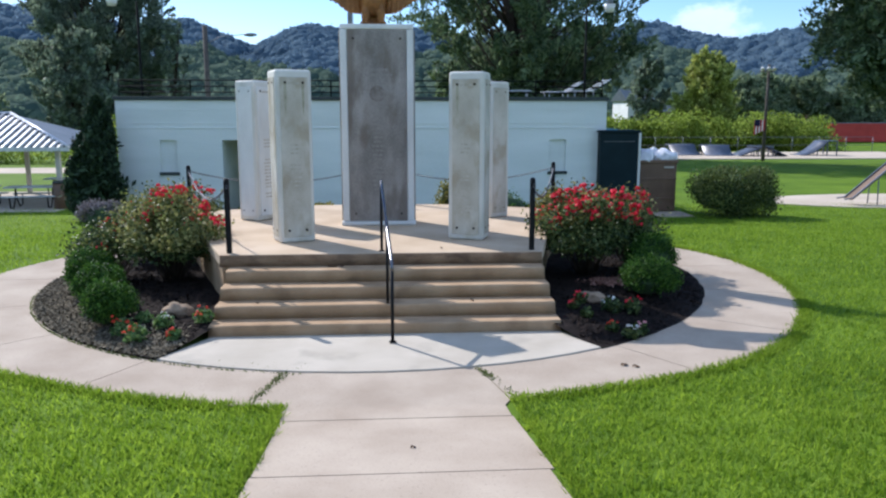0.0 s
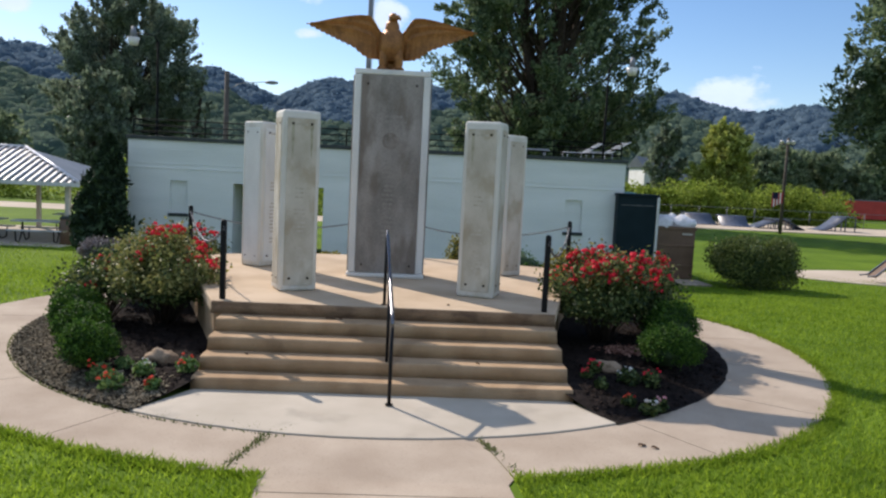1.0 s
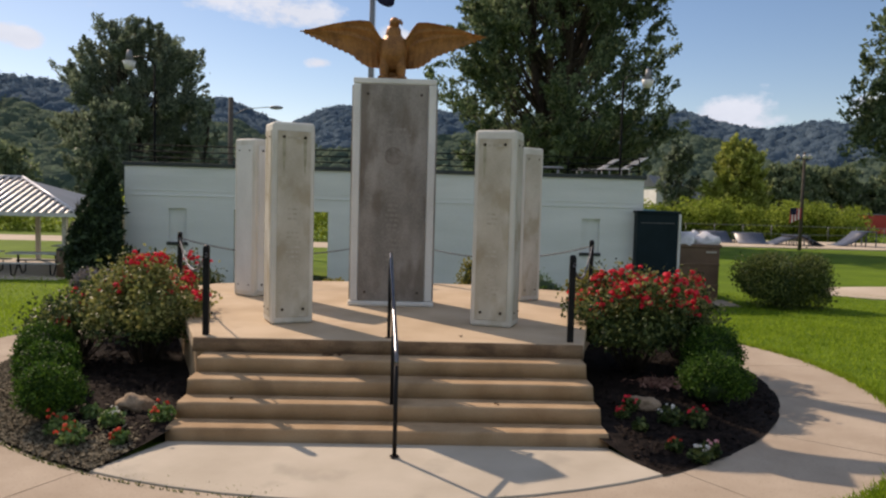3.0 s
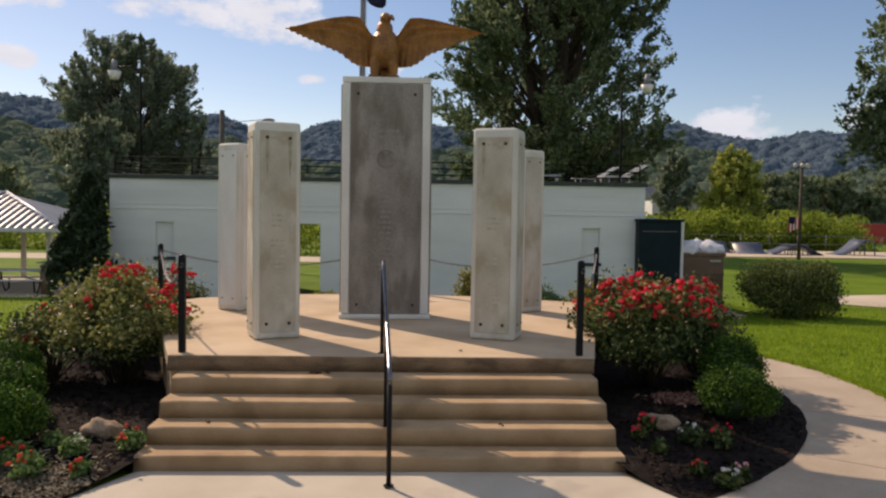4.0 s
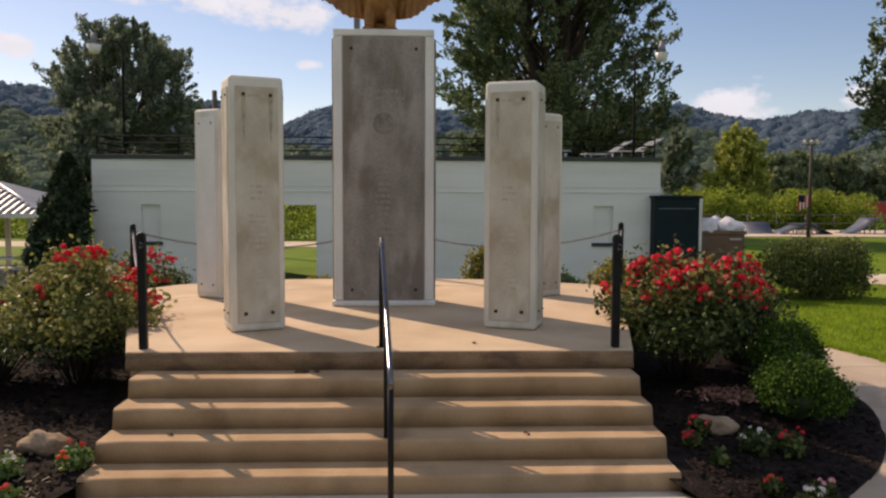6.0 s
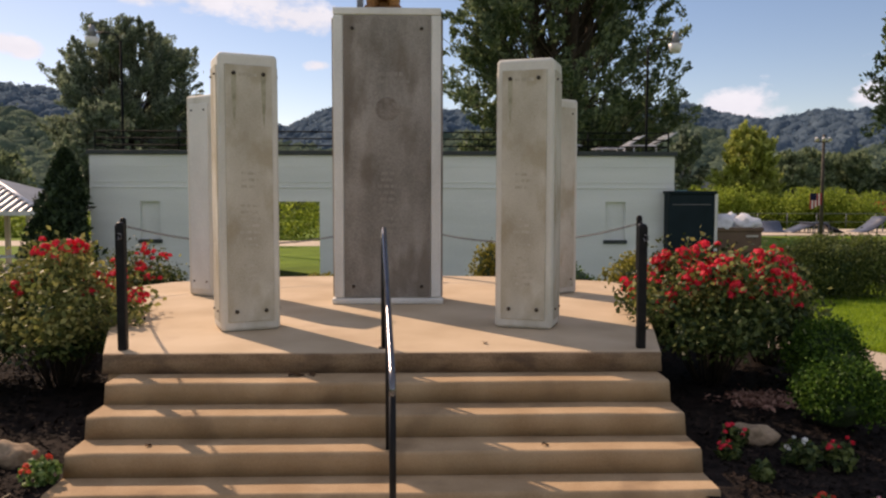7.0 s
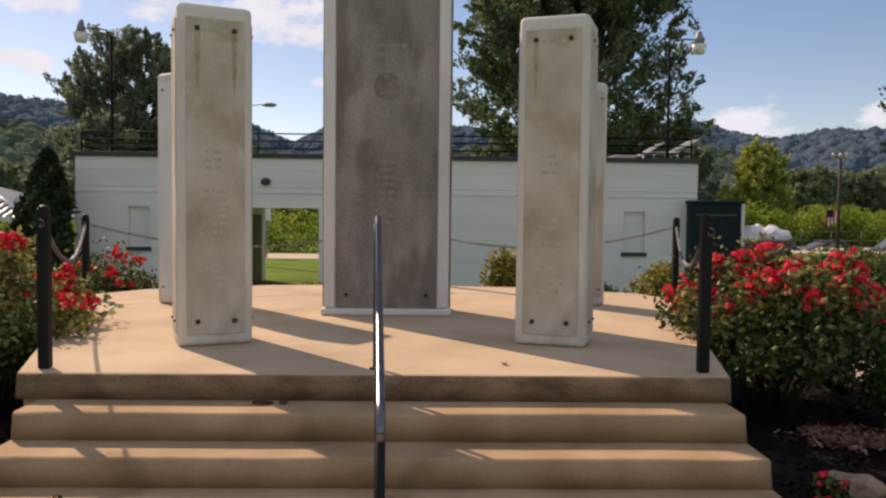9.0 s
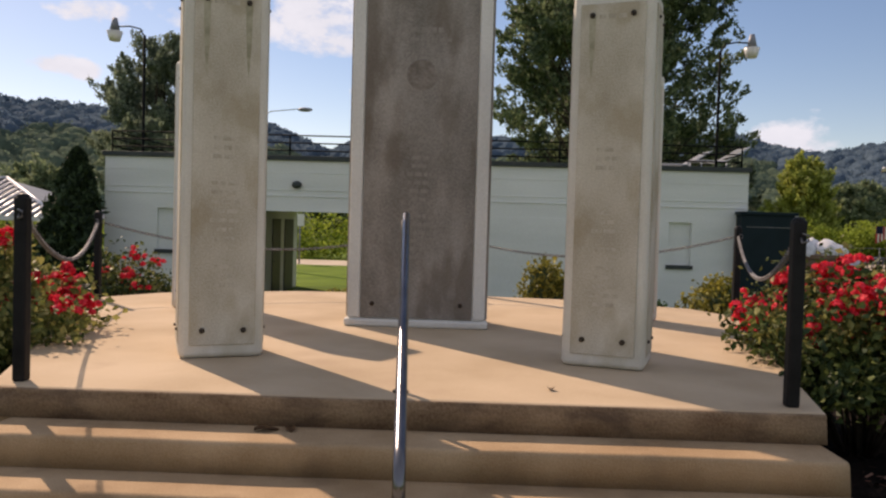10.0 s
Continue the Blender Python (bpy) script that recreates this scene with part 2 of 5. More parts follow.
M["house_red"] = mat("house_red", (0.30, 0.12, 0.09), (0.42, 0.19, 0.15), 0.5, 0.85)
M["flag_blue"] = mat("flag_blue", (0.012, 0.016, 0.06), (0.022, 0.028, 0.10), 4, 0.8, trans=0.3)
M["flag_red"] = mat("flag_red", (0.45, 0.04, 0.05), (0.60, 0.08, 0.09), 4, 0.8, trans=0.3)
M["flag_white"] = mat("flag_white", (0.70, 0.70, 0.70), (0.82, 0.82, 0.82), 4, 0.8, trans=0.3)
M["teal"] = mat("teal", (0.10, 0.28, 0.34), (0.16, 0.38, 0.44), 2, 0.5)
M["engrave"] = mat("engrave", (0.16, 0.15, 0.13), (0.24, 0.22, 0.19), 20, 0.9)


# ---- mesh helpers ----
def part(name, bm, material, parent=None, label="", smooth=False):
    me = bpy.data.meshes.new(name)
    bm.to_mesh(me)
    bm.free()
    for m in material if isinstance(material, (list, tuple)) else [material]:
        me.materials.append(M[m])
    if smooth:
        for p in me.polygons:
            p.use_smooth = True
    ob = new(name, me)
    if parent:
        ob.parent = parent
    if label:
        ob["label"] = label
    return ob


def raw(name, verts, faces, material, parent=None, mats=None, smooth=False):
    me = bpy.data.meshes.new(name)
    me.from_pydata(verts, [], faces)
    for m in material if isinstance(material, (list, tuple)) else [material]:
        me.materials.append(M[m])
    if mats is not None:
        me.polygons.foreach_set("material_index", mats)
    if smooth:
        me.polygons.foreach_set("use_smooth", [True] * len(me.polygons))
    me.update()
    ob = new(name, me)
    if parent:
        ob.parent = parent
    return ob


def thing(name, at=(0, 0, 0), turn=0.0, label="", category="", group="", kind=""):
    e = new(name)
    e.matrix_basis = pose(*at, 0, 0, turn)
    return tagged(e, label, category, group, kind)


def box(x0, x1, y0, y1, z0, z1, bevel=0.0, seg=2, bm=None, mi=0):
    out = bm or bmesh.new()
    g = bmesh.new()
    bmesh.ops.create_cube(g, size=1)
    for v in g.verts:
        v.co = Vector(((x0 + x1) / 2 + v.co.x * (x1 - x0), (y0 + y1) / 2 + v.co.y * (y1 - y0), (z0 + z1) / 2 + v.co.z * (z1 - z0)))
    if bevel:
        bmesh.ops.bevel(g, geom=list(g.edges), offset=bevel, segments=seg, affect="EDGES", profile=0.5)
    return join(out, g, mi)


def join(out, g, mi=0):
    vs = [out.verts.new(v.co) for v in g.verts]
    g.verts.index_update()
    for f in g.faces:
        nf = out.faces.new([vs[v.index] for v in f.verts])
        nf.material_index, nf.smooth = mi, f.smooth
    g.free()
    return out


def tube(p0, p1, r0, r1=None, seg=10, bm=None, mi=0, caps=True):
    out = bm or bmesh.new()
    p0, p1, r1 = Vector(p0), Vector(p1), r0 if r1 is None else r1
    q = (p1 - p0).to_track_quat("Z", "Y")
    rings = []
    for p, r in ((p0, r0), (p1, r1)):
        rings.append([out.verts.new(p + q @ Vector((r * math.cos(a), r * math.sin(a), 0))) for a in [2 * math.pi * i / seg for i in range(seg)]])
    for i in range(seg):
        f = out.faces.new((rings[0][i], rings[0][(i + 1) % seg], rings[1][(i + 1) % seg], rings[1][i]))
        f.smooth, f.material_index = True, mi
    if caps:
        out.faces.new(rings[0][::-1]).material_index = mi
        out.faces.new(rings[1]).material_index = mi
    return out


def sweep(points, r, seg=8, bm=None):
    out = bm or bmesh.new()
    pts = [Vector(p) for p in points]
    rings = []
    for i, p in enumerate(pts):
        d = pts[min(i + 1, len(pts) - 1)] - pts[max(i - 1, 0)]
        q = d.to_track_quat("Z", "Y")
        rr = r[i] if isinstance(r, (list, tuple)) else r
        rings.append([out.verts.new(p + q @ Vector((rr * math.cos(2 * math.pi * k / seg), rr * math.sin(2 * math.pi * k / seg), 0))) for k in range(seg)])
    for a, b in zip(rings, rings[1:]):
        for k in range(seg):
            out.faces.new((a[k], a[(k + 1) % seg], b[(k + 1) % seg], b[k])).smooth = True
    out.faces.new(rings[0][::-1])
    out.faces.new(rings[-1])
    return out


def prism(outline, z0, z1, bm=None, bevel=0.0):
    out = bm or bmesh.new()
    g = bmesh.new()
    lo = [g.verts.new((x, y, z0)) for x, y in outline]
    hi = [g.verts.new((x, y, z1)) for x, y in outline]
    g.faces.new(lo[::-1])
    g.faces.new(hi)
    k = len(outline)
    for i in range(k):
        g.faces.new((lo[i], lo[(i + 1) % k], hi[(i + 1) % k], hi[i]))
    bmesh.ops.recalc_face_normals(g, faces=g.faces)
    if bevel:
        es = [e for e in g.edges if all(abs(v.co.z - z1) < 1e-6 for v in e.verts)]
        bmesh.ops.bevel(g, geom=es, offset=bevel, segments=2, affect="EDGES", profile=0.5)
    return join(out, g)


def blob(centre, radii, rough=0.15, sub=2, freq=2.0, bm=None, seed=0.0):
    out = bm or bmesh.new()
    g = bmesh.new()
    bmesh.ops.create_icosphere(g, subdivisions=sub, radius=1)
    for v in g.verts:
        d = v.co.normalized()
        k = 1 + rough * noise.noise(d * freq + Vector((seed, seed * 1.7, 3.1)))
        v.co = Vector(centre) + Vector((d.x * radii[0], d.y * radii[1], d.z * radii[2])) * k
    for f in g.faces:
        f.smooth = True
    return join(out, g)


def leaves(name, pts, size, material, parent=None, rng=None, mats=None, long=1.6, up=0.0, along=None):
    """Small folded leaves (two triangles each) at pts, turned at random."""
    rng = rng or np.random.default_rng(1)
    pts = np.asarray(pts, float)
    k = len(pts)
    s = size * rng.uniform(0.6, 1.35, (k, 1))
    a = rng.normal(size=(k, 3))
    a[:, 2] += up
    if along is not None:
        a += 1.3 * along
    a /= np.linalg.norm(a, axis=1, keepdims=True)
    b = np.cross(a, rng.normal(size=(k, 3)))
    b /= np.linalg.norm(b, axis=1, keepdims=True)
    n3 = np.cross(a, b)
    base, tip = pts - a * s * long / 2, pts + a * s * long / 2
    l, r = pts + b * s / 2 + n3 * s * 0.15, pts - b * s / 2 + n3 * s * 0.15
    v = np.stack([base, l, tip, r], 1).reshape(-1, 3)
    i = np.arange(k) * 4
    f = np.concatenate([np.stack([i, i + 1, i + 2], 1), np.stack([i, i + 2, i + 3], 1)], 1).reshape(-1, 3)
    mi = None if mats is None else np.repeat(mats, 2).astype(np.int32).tolist()
    return raw(name, v.tolist(), f.tolist(), material, parent, mi)


def in_clumps(rng, k, centres, radii, shell=0.55):
    """k points spread through ellipsoid clumps, thicker near their skins."""
    c = rng.integers(0, len(centres), k)
    d = rng.normal(size=(k, 3))
    d /= np.linalg.norm(d, axis=1, keepdims=True)
    r = shell + (1 - shell) * rng.random((k, 1)) ** 0.6
    return np.asarray(centres)[c] + d * r * np.asarray(radii)[c]


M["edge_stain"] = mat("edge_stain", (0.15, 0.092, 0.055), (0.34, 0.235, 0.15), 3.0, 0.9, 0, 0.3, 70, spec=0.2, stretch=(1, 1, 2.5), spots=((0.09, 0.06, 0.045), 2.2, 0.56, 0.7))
M["weed"] = mat("weed", (0.08, 0.11, 0.03), (0.20, 0.23, 0.08), 3, 0.7, spec=0.15, trans=0.4, island=0.5)
M["dirt"] = mat("dirt", (0.075, 0.062, 0.042), (0.23, 0.195, 0.135), 9, 0.95, spec=0.1, island=0.8)
M["rail_matte"] = mat("rail_matte", (0.004, 0.005, 0.006), (0.009, 0.010, 0.011), 6, 0.8, spec=0.05)
M["dry_leaf"] = mat("dry_leaf", (0.05, 0.025, 0.012), (0.14, 0.075, 0.035), 20, 0.8, spec=0.2)


# ---- ground ----
CX, CY = -0.2, 13.3


def smooth(a, b, v):
    t = min(max((v - a) / (b - a), 0.0), 1.0)
    return t * t * (3 - 2 * t)


def gz(x, y):
    """Height of the ground: a grass bank down to the round walk, level round the steps, falling gently beyond the monument."""
    u = min(6.75 - y, 13.0)
    bank = 0.0 if u < -0.4 else (u + 0.4) ** 2 / 1.6 if u < 0.4 else u
    return 0.143 * bank - 0.5 * smooth(14.5, 24.5, y) - 0.5 * smooth(28, 75, y)


def outer_r(a):
    """Outer radius of the round walk at the angle a (degrees)."""
    a %= 360
    return 6.42 + 0.34 * smooth(282, 318, a) + 0.34 * (1 - smooth(0, 45, a)) * (a < 90) + 0.45 * smooth(150, 200, a) * (1 - smooth(205, 245, a))


def build_ground():
    xs = [-2500, -900, -350, -140, -70, -40, -25] + [-16 + 2 * i for i in range(17)] + [25, 40, 70, 140, 350, 900, 2500]
    ys = [-600, -200, -60, -20, -10, -6.25, -3, 0, 2, 4, 5, 5.75, 6.25] + [6.35 + 0.1 * i for i in range(9)] + [2 * i for i in range(4, 20)] + [44, 52, 62, 75, 100, 160, 300, 900, 3000]
    v = [(x, y, gz(x, y)) for y in ys for x in xs]
    w = len(xs)
    f = [(j * w + i, j * w + i + 1, (j + 1) * w + i + 1, (j + 1) * w + i) for j in range(len(ys) - 1) for i in range(w - 1)]
    tagged(raw("ground", v, f, "lawn", smooth=True), "mown green park lawn around the monument", "lawn", kind="structure")


build_ground()


def wedge(r0, r1, a0, a1, z0, z1, n=6):
    """A slab of the round walk between two radii and two angles in degrees, draped on the ground."""
    bm = bmesh.new()
    rows = []
    for i in range(n + 1):
        a = a0 + (a1 - a0) * i / n
        row = []
        for r in (r0, r1):
            rr = r(a) if callable(r) else r
            x, y = CX + rr * math.cos(radians(a)), CY + rr * math.sin(radians(a))
            row += [bm.verts.new((x, y, gz(x, y) + z0)), bm.verts.new((x, y, gz(x, y) + z1))]
        rows.append(row)
    for p, q in zip(rows, rows[1:]):
        bm.faces.new((p[1], p[3], q[3], q[1]))
        bm.faces.new((p[0], p[1], q[1], q[0]))
        bm.faces.new((p[3], p[2], q[2], q[3]))
    bm.faces.new((rows[0][0], rows[0][2], rows[0][3], rows[0][1]))
    bm.faces.new((rows[-1][0], rows[-1][1], rows[-1][3], rows[-1][2]))
    bmesh.ops.recalc_face_normals(bm, faces=bm.faces)
    return bm


def draped(bm):
    """Lays a level slab on the slope of the ground."""
    for v in bm.verts:
        v.co.z += gz(v.co.x, v.co.y)
    return bm


def build_walk():
    walk_way = thing("pavement", label="weathered concrete walk circling the monument, with grassy joints", category="pavement", kind="structure")
    inner = 5.42
    cuts = [-78.0, -58, -38, -18, 2, 22, 42, 62, 82, 102, 122, 142, 162, 182, 202, 222, 242, 259.5]
    for a, b in zip(cuts, cuts[1:]):
        part("concrete_slab", wedge(inner, outer_r, a + 0.06, b - 0.06, -0.1, 0.014), "walk", walk_way)
    bm = bmesh.new()                                    # slab where the straight walk meets the ring
    edge = [(CX + 5.42 * math.cos(radians(a)), CY + 5.42 * math.sin(radians(a))) for a in np.linspace(-100.4, -78.1, 7)]
    prism(edge[::-1] + [(-1.36, 7.03), (-1.2, 6.95), (-1.07, 6.82), (-1.01, 6.52), (1.07, 6.52), (1.06, 6.85), (1.13, 7.0)], -0.1, 0.014, bm)
    part("concrete_slab", draped(bm), "walk", walk_way)
    y = 6.5
    for i in range(7):
        part("concrete_slab", draped(prism([(-1.0, y), (-0.99, y - 1.492), (1.13 + 0.02 * min(i, 3), y - 1.492), (1.08 + 0.02 * min(i, 3), y)], -0.1, 0.014 - 0.003 * (i % 2))), "walk", walk_way)
        y -= 1.5
    arc = [(CX + 5.415 * math.cos(radians(a)), CY + 5.415 * math.sin(radians(a))) for a in np.linspace(-117, -60.5, 13)]
    tagged(part("apron", prism(arc + [(2.13, 9.32), (-2.25, 9.32)], -0.1, 0.032, bevel=0.008), "apron"), "pale newer concrete apron at the foot of the steps", "pavement", kind="structure")


build_walk()


def bed_height(x, y):
    r = math.hypot(x - CX, y - CY)
    return gz(x, y) + 0.02 + 0.14 * smooth(5.4, 4.3, r) if r < 5.6 else gz(x, y)


def build_bed():
    """Ring-shaped mulch bed, open at the steps; one mesh each side."""
    for a0, a1, lab in ((-60.6, 90, "dark mulch flower bed beside the steps"), (90, 243.1, "dark mulch flower bed with weedy rim beside the steps")):
        v, f = [], []
        na, nr = 48, 14
        for i in range(na + 1):
            a = radians(a0 + (a1 - a0) * i / na)
            for j in range(nr + 1):
                r = 5.435 - j * (5.435 - 1.6) / nr
                x, y = CX + r * math.cos(a), CY + r * math.sin(a)
                v.append((x, y, bed_height(x, y) + 0.025 * noise.noise(Vector((x * 2.5, y * 2.5, 0)))))
        for i in range(na):
            for j in range(nr):
                k = i * (nr + 1) + j
                f.append((k, k + 1, k + nr + 2, k + nr + 1))
        tagged(raw("mulch_bed", v, f, "mulch", smooth=True), lab, "flower bed", kind="structure")


build_bed()

# ---- steps and platform ----
RISE, TREAD = 0.167, 0.32
TOP = 5 * RISE
FRONT = 10.60


def worn_block(x0, x1, y0, y1, z0, z1, bevel=0.018, seed=0):
    """A cast step: long box with rounded nosing, slightly wavy front edge."""
    bm = bmesh.new()
    n = 22
    prof = [(y1, z0), (y0, z0), (y0, z1 - bevel), (y0 + bevel * 0.3, z1 - bevel * 0.3), (y0 + bevel, z1), (y1, z1)]
    rings = []
    for i in range(n + 1):
        x = x0 + (x1 - x0) * i / n
        row = []
        for j, (py, pz) in enumerate(prof):
            k = 0.008 * noise.noise(Vector((x * 2.2, seed * 3.7, j * 0.2))) if j in (2, 3, 4) else 0
            inset = 0.012 if i in (0, n) and j >= 2 else 0
            row.append(bm.verts.new((x + (inset if i == 0 else -inset if i == n else 0), py + k, pz + k * 0.6)))
        rings.append(row)
    for a, b in zip(rings, rings[1:]):
        for j in range(5):
            bm.faces.new((a[j], a[j + 1], b[j + 1], b[j])).smooth = 1 <= j <= 3
    bm.faces.new(rings[0][::-1])
    bm.faces.new(rings[-1])
    bmesh.ops.recalc_face_normals(bm, faces=bm.faces)
    return bm


def build_steps():
    st = thing("steps", label="worn tan concrete steps with rounded nosings", category="steps", kind="structure")
    for i in range(4):
        y0 = FRONT - TREAD * (4 - i)
        part("step", worn_block(-2.25 - 0.012 * (3 - i), 2.12 + 0.012 * (3 - i), y0, FRONT + 0.05, RISE * i - (0.1 if i == 0 else 0), RISE * (i + 1), 0.025, i), "step", st)


build_steps()
DECK = [(-2.38, FRONT), (2.14, FRONT), (2.42, 11.7), (2.88, 13.6), (3.35, 15.05), (3.0, 15.9), (1.6, 16.6), (-0.2, 16.85), (-2.0, 16.65), (-3.5, 15.9), (-4.0, 15.05), (-3.2, 12.85)]


def build_platform():
    pf = thing("platform", label="raised concrete monument platform with warm tan surface", category="platform", kind="structure")
    part("base", prism([(CX + (x - CX) * 0.985, FRONT + 0.015 + (y - FRONT) * 0.985) for x, y in DECK], -0.6, TOP - 0.14), "step", pf)
    part("top_slab", prism(DECK, TOP - 0.138, TOP, bevel=0.018), "deck", pf)
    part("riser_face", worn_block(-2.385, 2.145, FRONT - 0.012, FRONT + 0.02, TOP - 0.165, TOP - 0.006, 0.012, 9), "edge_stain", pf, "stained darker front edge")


build_platform()


# ---- monument pillars ----
def bars(bm, x0, x1, z, h, y, rng, words=3):
    """Short worn strips where an inscription cannot be read."""
    x = x0
    while x < x1 - 0.01:
        w = rng.uniform(0.03, 0.09) if words > 1 else (x1 - x0)
        box(x, min(x + w, x1), y, y + 0.004, z, z + h, bm=bm)
        x += w + 0.016


def bolts(parent, xs, zs, y, r=0.014):
    for x in xs:
        for z in zs:
            bm = tube((x, y + 0.01, z), (x, y - 0.012, z), r, r, 10)
            tube((x, y - 0.012, z), (x, y - 0.018, z), r * 0.7, r * 0.4, 8, bm=bm)
            part("bolt", bm, "bolt", parent, "rusty bolt")


M["drip"] = mat("drip", (0.26, 0.25, 0.17), (0.42, 0.395, 0.30), 9, 0.85, 0, 0, 40, spec=0.2)


def small_pillar(at, turn, label, seed, drips=(), H=2.535, W=0.57, face="slab"):
    D = 0.46
    p = thing("stone_pillar", (*at, TOP), turn, label, "pillar", "pillars round the monument")
    g = box(-W / 2, W / 2, -D / 2, D / 2, 0.0, H, 0.045, 4)
    for v in g.verts:
        v.co.x *= 1 - 0.02 * v.co.z / H
        k = noise.noise(v.co * 3 + Vector((seed, 0, 0))) * 0.004
        v.co += Vector((k, k, k if v.co.z > 0.1 else 0))
    for f in g.faces:
        f.smooth = True
    part("column", g, "pillar", p)
    rng = np.random.default_rng(seed)
    front = part("front_slab", box(-0.215, 0.215, -D / 2 - 0.014, -D / 2 + 0.01, 0.09, H - 0.11, 0.006), face, p, "weathered inscribed slab")
    bolts(p, (-0.135, 0.135), (0.19, H - 0.19), -D / 2 - 0.014, 0.019)
    for sx in (-1, 1):
        x = sx * W / 2
        part("side_slab", box(min(x - sx * 0.01, x + sx * 0.006), max(x - sx * 0.01, x + sx * 0.006), -0.165, 0.165, 0.09, H - 0.11, 0.004), face, p)
        for y in (-0.11, 0.11):
            for z in (0.19, H - 0.19):
                part("bolt", tube((x - sx * 0.01, y, z), (x + sx * 0.02, y, z), 0.013, 0.010, 8), "bolt", p, "rusty bolt")
    ins = bmesh.new()
    yb = -D / 2 - 0.0155
    bars(ins, -0.09, 0.09, H - 0.215, 0.03, yb, rng)
    for z in (1.46, 1.40, 1.34):
        bars(ins, -0.08, 0.08, z, 0.028, yb, rng)
    for z in np.arange(0.42, 1.18, 0.062):
        if rng.random() < 0.7:
            hw = rng.uniform(0.05, 0.10)
            bars(ins, -hw, hw, z, 0.026, yb, rng)
    part("inscription", ins, "slab_worn", p, "illegible worn inscription")
    for x in drips:                                     # water stains running down from the upper bolts
        g = bmesh.new()
        ln = rng.uniform(0.36, 0.52)
        q = [g.verts.new(c) for c in ((x - 0.024, yb + 0.0005, H - 0.2), (x + 0.024, yb + 0.0005, H - 0.2), (x + 0.017, yb + 0.0005, H - 0.2 - ln * 0.6), (x + 0.002, yb + 0.0005, H - 0.2 - ln), (x - 0.012, yb + 0.0005, H - 0.2 - ln * 0.7))]
        g.faces.new(q[::-1])
        part("drip_stain", g, "drip", p, "greenish water stain")
    return p


M["slab_worn"] = mat("slab_worn", (0.32, 0.285, 0.22), (0.50, 0.46, 0.385), 14, 0.9, 0, 0.2, 60, spec=0.2, spread=(0.3, 0.6))
M["grey_worn"] = mat("grey_worn", (0.20, 0.182, 0.16), (0.285, 0.262, 0.234), 10, 0.9, 0, 0.2, 60, spec=0.2, spread=(0.3, 0.6))
small_pillar((-1.505, 11.84), 23, "pale concrete pillar with a stained inscribed slab and drip marks", 1, (-0.135, 0.135), H=2.575, W=0.555)
small_pillar((1.225, 11.91), -20, "pale concrete pillar with a brown-stained inscribed slab", 2, (-0.135,), H=2.56, W=0.56)
small_pillar((-2.465, 14.46), 58, "pale whitewashed concrete pillar with bolted slabs", 3, face="frame_white")
small_pillar((1.90, 14.61), -58, "pale grey concrete pillar with bolted slabs", 4)


def main_pillar():
    W, D, H = 1.25, 0.62, 3.44
    p = thing("central_pillar", (-0.215, 13.43 + D / 2, TOP), 0, "tall central pillar with grey inscribed slab in a white frame", "pillar")
    part("column", box(-W / 2 + 0.02, W / 2 - 0.02, -D / 2 + 0.02, D / 2 - 0.02, 0.0, H - 0.03, 0.01), "frame_white", p)
    part("plinth", box(-W / 2 - 0.028, W / 2 + 0.028, -D / 2 - 0.022, D / 2 + 0.022, 0.0, 0.07, 0.02), "frame_white", p, "white plinth")
    part("cap", box(-W / 2, W / 2, -D / 2, D / 2, H - 0.085, H, 0.015), "frame_white", p)
    for x in (-1, 1):
        a, b = sorted((x * W / 2, x * (W / 2 - 0.115)))
        part("frame_post", box(a, b, -D / 2, -D / 2 + 0.10, 0.075, H - 0.087, 0.02, 3), "frame_white", p)
        a, b = sorted((x * (W / 2 - 0.03), x * (W / 2 + 0.025)))
        part("side_slab", box(a, b, -D / 2 + 0.11, D / 2 - 0.06, 0.08, H - 0.10, 0.006), "grey_slab", p)
    part("front_slab", box(-0.505, 0.505, -D / 2 + 0.004, -D / 2 + 0.05, 0.078, H - 0.09, 0.005), "grey_slab", p, "grey streaked inscribed slab")
    bolts(p, (-0.40, 0.40), (0.21, H - 0.24), -D / 2 + 0.002, 0.02)
    rng = np.random.default_rng(7)
    ins, yb = bmesh.new(), -D / 2 + 0.0025
    for z, hw, h in ((2.66, 0.20, 0.045), (2.58, 0.26, 0.03)):
        bars(ins, -hw, hw, z, h, yb, rng)
    for z in np.arange(0.62, 1.75, 0.075):
        hw = rng.uniform(0.05, 0.12)
        bars(ins, -hw, hw, z, 0.035, yb, rng)
    part("inscription", ins, "grey_worn", p, "illegible worn inscription")
    g = tube((0, -D / 2 + 0.006, 2.28), (0, -D / 2 + 0.0015, 2.28), 0.14, 0.135, 28)
    part("medallion", g, "medal", p, "round brown medallion mark")


M["medal"] = mat("medal", (0.15, 0.128, 0.108), (0.30, 0.268, 0.235), 5, 0.8, 0, 0.3, 40, spec=0.3)
main_pillar()


